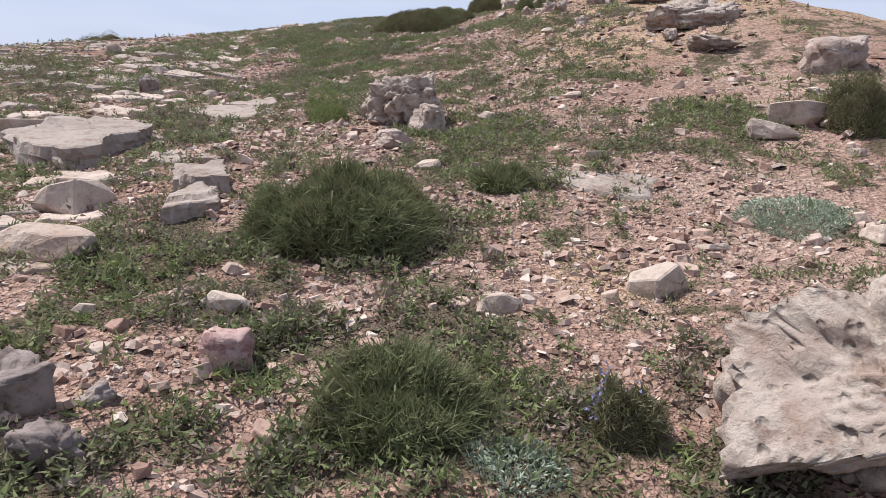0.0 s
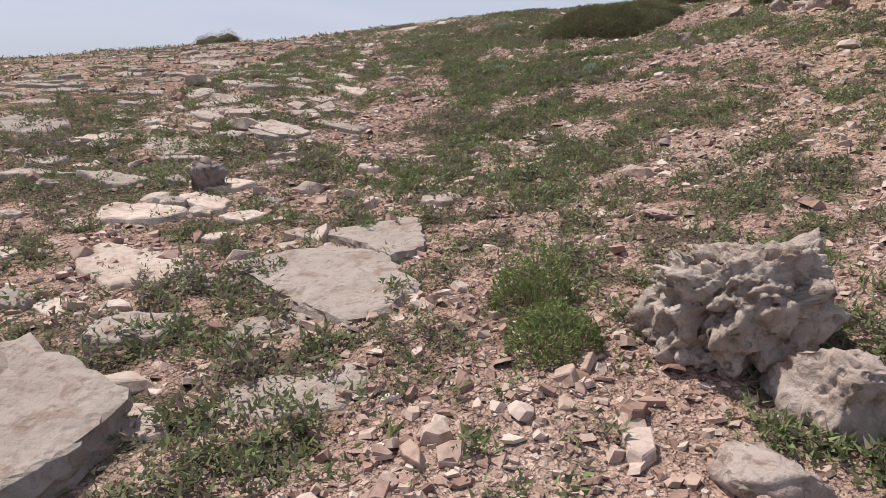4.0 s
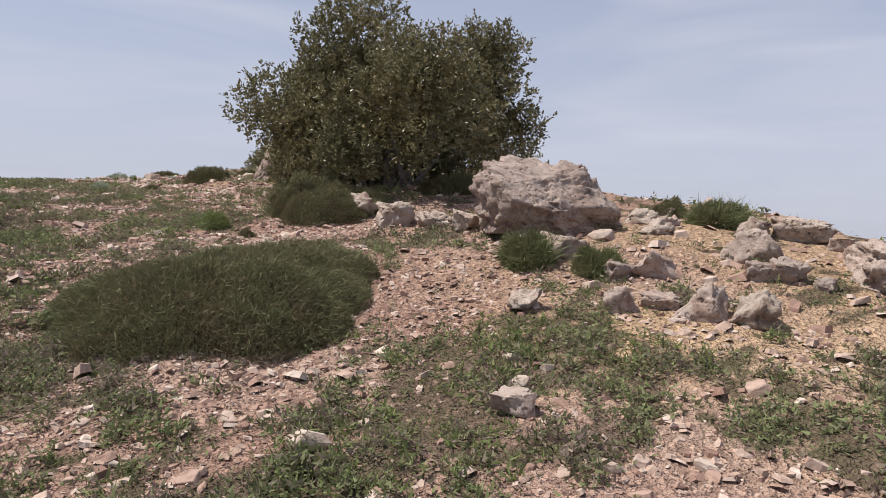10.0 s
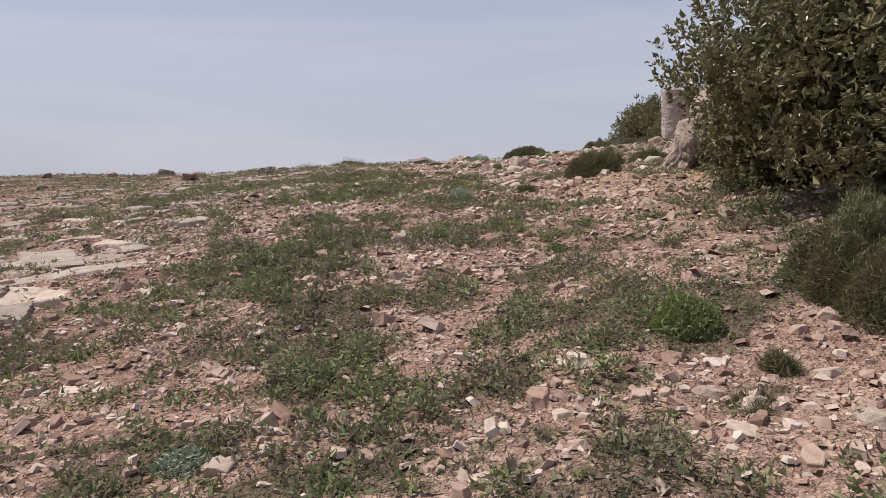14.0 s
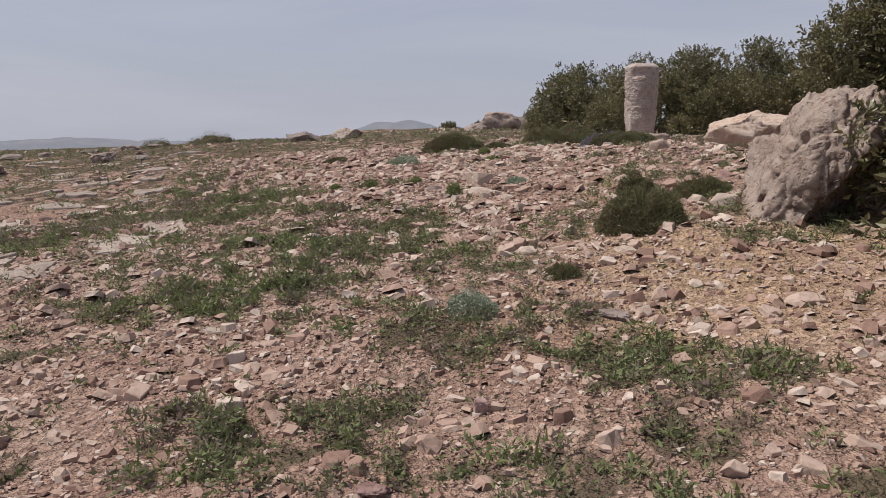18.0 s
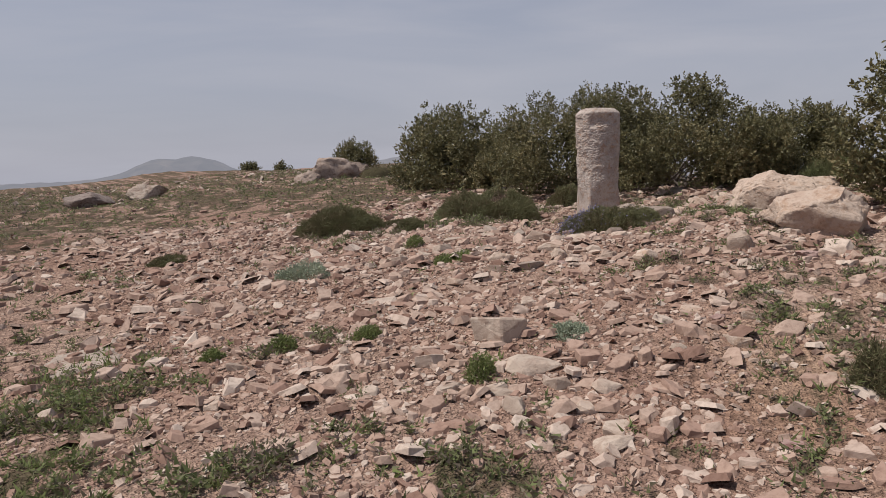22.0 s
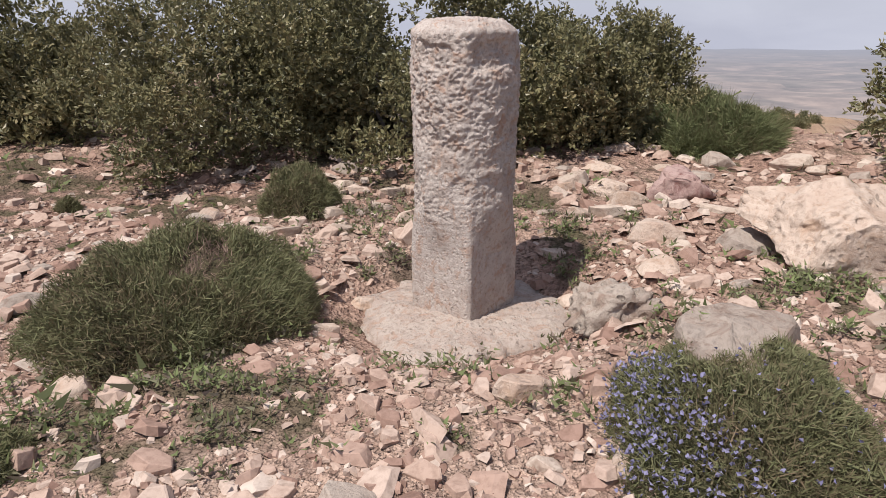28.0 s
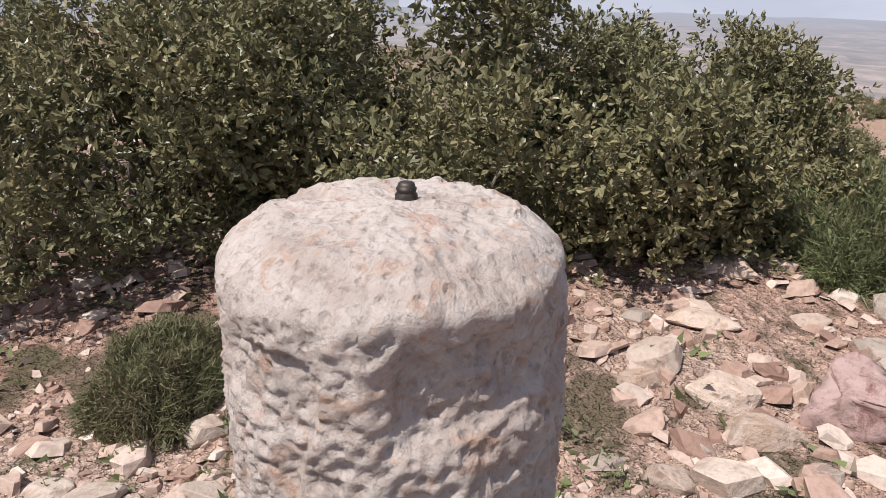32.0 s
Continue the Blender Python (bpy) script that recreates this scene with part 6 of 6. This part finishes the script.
plate([(-3.36, 24.64), (-3.03, 24.31), (-2.91, 23.97), (-3.09, 23.93)], 0.03, 80, 'flat pale limestone slab flush with the rubble')
plate([(-3.59, 23.72), (-3.34, 23.79), (-3.28, 23.05), (-3.49, 23.28)], 0.03, 81, 'flat pale limestone slab flush with the rubble')
plate([(-2.84, 25.07), (-2.56, 25.05), (-2.44, 24.39), (-2.65, 24.49)], 0.03, 82, 'flat pale limestone slab flush with the rubble')
plate([(-3.84, 24.19), (-3.67, 24), (-3.68, 23.77), (-3.81, 23.89)], 0.03, 83, 'flat pale limestone slab flush with the rubble')
plate([(-3.08, 24.59), (-2.76, 24.32), (-2.68, 24.02), (-2.93, 24.23)], 0.03, 84, 'flat pale limestone slab flush with the rubble')
plate([(-3.29, 5.39), (-3.17, 5.69), (-2.89, 5.94), (-2.29, 5.65), (-2.27, 5.33), (-2.35, 4.97), (-2.27, 4.79), (-2.4, 4.58), (-2.74, 4.66)], 0.15, 90, 'thick fissured grey limestone slab on the slope')
plate([(-1.67, 4.47), (-1.38, 4.5), (-1.24, 4.11), (-1.41, 4.06), (-1.55, 4.1)], 0.1, 91, 'blocky pale limestone ledge beside the gravel')
plate([(-1.46, 3.81), (-1.38, 4.0), (-1.27, 4.0), (-1.18, 3.73), (-1.42, 3.58)], 0.09, 92, 'sloping pale limestone ledge beside the gravel')


# loose stones and plates strewn without order
def strewn(n, x0, x1, y0, y1, lo, hi, seed, mats, label, flat=False, pits=0.0, joined=False):
    r = np.random.default_rng(seed)
    spots = []
    while len(spots) < n:
        x, y = r.uniform(x0, x1), r.uniform(y0, y1)
        w = lo + (hi - lo) * r.random() ** 1.7
        if math.hypot(x - PX, y - PY) < 0.65 or any(math.hypot(x - a, y - b) < 0.5 * (w + c) for a, b, c in spots) or abs(x - walk_x(y)) < 0.25:
            continue
        spots.append((x, y, w))
        mat_ = mats[int(r.integers(len(mats)))]
        if flat:
            slab(x, y, w, w * r.uniform(0.45, 0.8), 0.022 + 0.035 * r.random(), int(seed + len(spots)), mat_, label, r.uniform(-35, 25), 0.015, joined=joined)
        else:
            rock(x, y, w, w * r.uniform(0.55, 0.9), w * (r.uniform(0.4, 0.75) if pits else r.uniform(0.18, 0.4)), r.uniform(0, 360), int(r.integers(900)), mat_, label, pits)


strewn(95, -5.2, -2.95, 6.0, 16, 0.2, 0.62, 3100, [slab_stone, slab_stone, limestone], "flat limestone plate bedded among herbs", True)
strewn(20, -5.0, -3.3, 18.2, 23, 0.35, 0.8, 3250, [slab_stone, limestone], "broad pale limestone plate flush with the slope", True)
strewn(170, -11, -5.2, 5.0, 22, 0.25, 0.8, 3150, [slab_stone], "", True, joined=True)
strewn(90, -9, -3.0, 22, 36, 0.2, 0.7, 3200, [slab_stone], "", True, joined=True)
tagged(part("limestone_plates", quads_mesh("limestone_plates", *join_np(FAR_PLATES)), slab_stone), "flat pale limestone plates bedded in the slope farther off", "rocks", kind="stuff")
strewn(18, -13, -3, 33, 44, 0.35, 0.7, 3270, [dark_stone, grey_karst], "dark weathered rock on the skyline")
strewn(62, -4.8, -1.6, 2.2, 9, 0.16, 0.5, 3300, [slab_stone, limestone], "small limestone plate on the slope", True)
strewn(70, 4.7, 8.2, 26.2, 30.2, 0.12, 0.34, 3400, [limestone, slab_stone, ochre_stone], "loose limestone rock in the rubble near the pillar")
strewn(60, 1.2, 5.0, 26.0, 31.5, 0.11, 0.27, 3500, [limestone, slab_stone, ochre_stone], "loose limestone rock lying round the pillar")
strewn(46, -1.5, 3.4, 22.5, 27.5, 0.10, 0.19, 3600, [limestone, ochre_stone, red_stone], "loose limestone rock on the rubble slope")
strewn(22, 1.6, 4.4, 8.5, 15.5, 0.14, 0.34, 3700, [grey_karst, karst], "craggy limestone rock on the stony brow", False, 0.14)
strewn(20, 0.8, 3.6, 4.5, 12.0, 0.1, 0.3, 3800, [limestone, ochre_stone, karst], "limestone rock among low herbs")


def stick(x, y, length, turn, seed):
    """A dry bent stick lying on the ground."""
    r = np.random.default_rng(seed)
    s = np.linspace(-0.5, 0.5, 9) * length
    a = radians(turn)
    off = np.cumsum(r.normal(size=9)) * 0.012
    px, py = s * math.cos(a) - off * math.sin(a), s * math.sin(a) + off * math.cos(a)
    pz = height(x + px, y + py) - ground_z(x, y) + 0.018
    v, q = tube(np.stack([px, py, pz], -1), np.linspace(0.009, 0.004, 9), 6)
    ob = part("dry_stick", quads_mesh("dry_stick", v, q, True), bark_mat)
    ob.matrix_world = pose(x, y, ground_z(x, y))
    return tagged(ob, "bent dry grey stick lying on the ground", "stick")


stick(-2.05, 15.6, 0.42, 25, 5)
stick(-0.75, 18.35, 0.35, -30, 6)

# ---- rubble and low growth ----
def scatter(n, x0, x1, y0, y1, density, seed):
    r = np.random.default_rng(seed)
    x, y = r.uniform(x0, x1, n), r.uniform(y0, y1, n)
    keep = r.random(n) < density(x, y)
    return x[keep], y[keep], r


def shards(x, y, size, r, flat=0.25, lift=0.28, lean=0.3, k=5, rim=False):
    """Broken flat stones as one mesh: irregular plates, tilted and half sunk."""
    n = len(x)
    ang = (np.arange(k) + r.uniform(-0.33, 0.33, (n, k))) * 2 * np.pi / k + r.uniform(0, 6.28, (n, 1))
    rad = r.uniform(0.5, 1.12, (n, k)) * size[:, None] * 0.5
    stretch = r.uniform(0.6, 1.0, (n, 1))
    th = size * flat * r.uniform(0.4, 1.2, n)
    one = np.array([1, 1, 0])
    lo = np.stack([rad * np.cos(ang), rad * np.sin(ang) * stretch, np.broadcast_to(-th[:, None] * 0.6, (n, k))], -1)
    sc = r.uniform(0.62, 0.96, (n, k, 1))
    hi = lo * one * sc + np.stack([r.normal(size=(n, 1)).repeat(k, 1) * size[:, None] * 0.05, r.normal(size=(n, 1)).repeat(k, 1) * size[:, None] * 0.05, th[:, None] * (r.uniform(0.35, 0.65, (n, k)) + 0.35 * np.cos(ang - ang[:, :1]) * r.uniform(0, 1, (n, 1)))], -1)
    rings = [lo, hi]
    if rim:
        mid = hi.mean(1, keepdims=True)
        top = mid + (hi - mid) * np.array([0.90, 0.90, 0.8]) + np.stack([th * 0, th * 0, th * 0.09], -1)[:, None]
        rings = [lo, hi, top]
    p = np.concatenate(rings, 1)
    tx, ty, tz = r.normal(size=n) * lean, r.normal(size=n) * lean, r.uniform(0, 6.28, n)
    for ax, a in ((0, tx), (1, ty), (2, tz)):
        c, s = np.cos(a)[:, None], np.sin(a)[:, None]
        i, j = [(1, 2), (2, 0), (0, 1)][ax]
        u, w = p[..., i].copy(), p[..., j].copy()
        p[..., i], p[..., j] = u * c - w * s, u * s + w * c
    p += np.stack([x, y, height(x, y) + th * lift], -1)[:, None]
    q = len(rings)
    b = np.arange(n)[:, None] * q * k
    a = np.arange(k)
    quad = np.concatenate([np.stack([a, (a + 1) % k, (a + 1) % k + k, a + k], -1) + k * g for g in range(q - 1)])
    fq = (b[:, :, None] + quad[None]).reshape(n, -1)
    ft = b + (a + k * (q - 1))[None]
    loops = np.concatenate([fq, ft], 1).ravel()
    faces = k * (q - 1)
    starts = (np.arange(n)[:, None] * (4 * faces + k) + np.arange(0, 4 * faces + 1, 4)[None]).ravel()
    return p.reshape(-1, 3), loops, starts


def rub(x, y):
    base = np.interp(y, [-4, 6, 12, 16, 22, 25, 30, 40], [0.8, 0.85, 0.85, 0.85, 0.95, 1.2, 1.2, 0.8])
    n = 0.55 + 1.1 * fbm2(x * 1.1, y * 1.1, 90, 3) ** 1.4
    return np.clip(base * n * (1 + 0.8 * plots(x, y, BARE)) * (1 - 0.93 * cover(x, y)), 0, 1)


SIZES = ((66000, 2.3, 0.018, 0.045, 4), (68000, 3.4, 0.036, 0.09, 5), (8000, 5.0, 0.08, 0.17, 6))
rub_v, rub_l, rub_s, off_v, off_l = [], [], [], 0, 0
for seed_, (n_, wide, lo_, hi_, k_) in enumerate(SIZES):
    x_, y_, r_ = scatter(n_, -1, 1, -1.5, 32, lambda x, y: np.ones_like(x), 300 + seed_)
    x_ = walk_x(y_) + np.sign(x_) * np.abs(x_) ** 1.15 * wide + 0.9 * smooth(24, 28, y_)
    keep_ = (r_.random(len(x_)) < rub(x_, y_)) & (np.hypot(x_ - PX + 0.1, y_ - PY + 0.05) > 0.66)
    x_, y_ = x_[keep_], y_[keep_]
    s_ = lo_ + (hi_ - lo_) * r_.random(len(x_)) ** 1.6
    v_, l_, st_ = shards(x_, y_, s_, r_, k=k_, rim=k_ > 5)
    rub_v.append(v_), rub_l.append(l_ + off_v), rub_s.append(st_ + off_l)
    off_v, off_l = off_v + len(v_), off_l + len(l_)
x_, y_, r_ = scatter(13000, -4, 9, 20.5, 33, lambda x, y: rub(x, y) * smooth(20.5, 24, y) * (0.45 + 0.55 * smooth(-3.0, 0.0, x)) * (np.hypot(x - PX + 0.1, y - PY + 0.05) > 0.68), 310)
v_, l_, st_ = shards(x_, y_, 0.05 + 0.19 * r_.random(len(x_)) ** 3.0, r_, 0.17, 0.5, 0.27, 6, True)
rub_v.append(v_), rub_l.append(l_ + off_v), rub_s.append(st_ + off_l)
ob = part("stone_rubble", mesh_np("stone_rubble", np.concatenate(rub_v), np.concatenate(rub_l), np.concatenate(rub_s)), rubble_mat)
tagged(ob, "broken pinkish limestone chips strewn over the hillside", "rubble", kind="stuff")

x_, y_, r_ = scatter(26000, -15, 14, -2, 62, lambda x, y: rub(x, y) * ((np.abs(x - walk_x(y)) > 3.2) | (y > 31)) * (x < 5.5 + 4 * smooth(15, 27, y) + 0.4 * np.maximum(y - 30, 0)), 320)
v_, l_, st_ = shards(x_, y_, (0.06 + 0.16 * r_.random(len(x_)) ** 2.2) * (1 + 0.8 * smooth(32, 55, y_)), r_, k=4)
ob = part("stone_rubble", mesh_np("stone_rubble", v_, l_, st_), rubble_mat)
tagged(ob, "pale limestone fragments scattered farther off the track", "rubble", kind="stuff")


def clumps(x, y):
    """Small mounds in the growth: 0 in the gaps, 1 on their tops."""
    return smooth(0.36, 0.68, 0.6 * noise2(x * 6.5, y * 6.5, 60) + 0.4 * noise2(x * 15, y * 15, 61))


def tufts(x, y, r, blades, size, wide, spread_, up, mound=0.0):
    n = len(x)
    c = np.stack([x, y, height(x, y) - 0.006], -1).repeat(blades, 0)
    m = n * blades
    c[:, :2] += r.normal(size=(m, 2)) * spread_
    c[:, 2] += mound * clumps(c[:, 0], c[:, 1]) * r.uniform(0.1, 1.0, m)
    d = frames_of(m, r, up)
    s = size.repeat(blades) * r.uniform(0.5, 1.3, m)
    return needles(c, d, s, 1.3 * s * wide * r.uniform(0.7, 1.3, m), r)


x_, y_, r_ = scatter(168000, -1, 1, -2.2, 30, lambda x, y: np.ones_like(x), 400)
x_ = walk_x(y_) + np.sign(x_) * np.abs(x_) ** 1.3 * 4.2
keep_ = (r_.random(len(x_)) < (cover(x_, y_) ** 1.2 * 0.95 + 0.012) * (0.42 + 0.58 * clumps(x_, y_))) & (np.hypot(x_ - PX, y_ - PY) > 0.6) & off_plates(x_, y_)
x_, y_ = x_[keep_], y_[keep_]
hi_ = 0.025 + 0.024 * fbm2(x_ * 1.3, y_ * 1.3, 44, 3)
ob = part("low_herbs", quads_mesh("low_herbs", *tufts(x_, y_, r_, 11, hi_, 0.28, 0.024, 0.9, 0.075)), herb_mat)
tagged(ob, "mats of short green and brownish herbs on the soil", "herbs", kind="stuff")

x_, y_, r_ = scatter(52000, -15, 15, -2, 62, lambda x, y: (cover(x, y) ** 1.2 + 0.01) * (0.3 + 0.7 * clumps(x, y)) * ((np.abs(x - walk_x(y)) > 3.0) | (y > 29)) * (x < 5.5 + 4.5 * smooth(15, 27, y) + 0.4 * np.maximum(y - 30, 0)), 420)
ob = part("low_herbs", quads_mesh("low_herbs", *tufts(x_, y_, r_, 7, 0.045 + 0.04 * r_.random(len(x_)), 0.3, 0.05, 0.6, 0.08)), herb_mat)
tagged(ob, "low herb mats farther off the track", "herbs", kind="stuff")

x_, y_, r_ = scatter(60000, -4.5, 4.5, -2, 28, lambda x, y: cover(x, y) * np.clip(plots(x, y, LUSH) + 0.5 * smooth(0.56, 0.70, fbm2(x * 0.7, y * 0.7, 47, 3)), 0, 1) * off_plates(x, y), 440)
ob = part("grass", quads_mesh("grass", *tufts(x_, y_, r_, 9, 0.035 + 0.035 * r_.random(len(x_)), 0.16, 0.022, 1.1, 0.06)), grass_mat)
tagged(ob, "short fresh green grass between the herbs", "grass", kind="stuff")
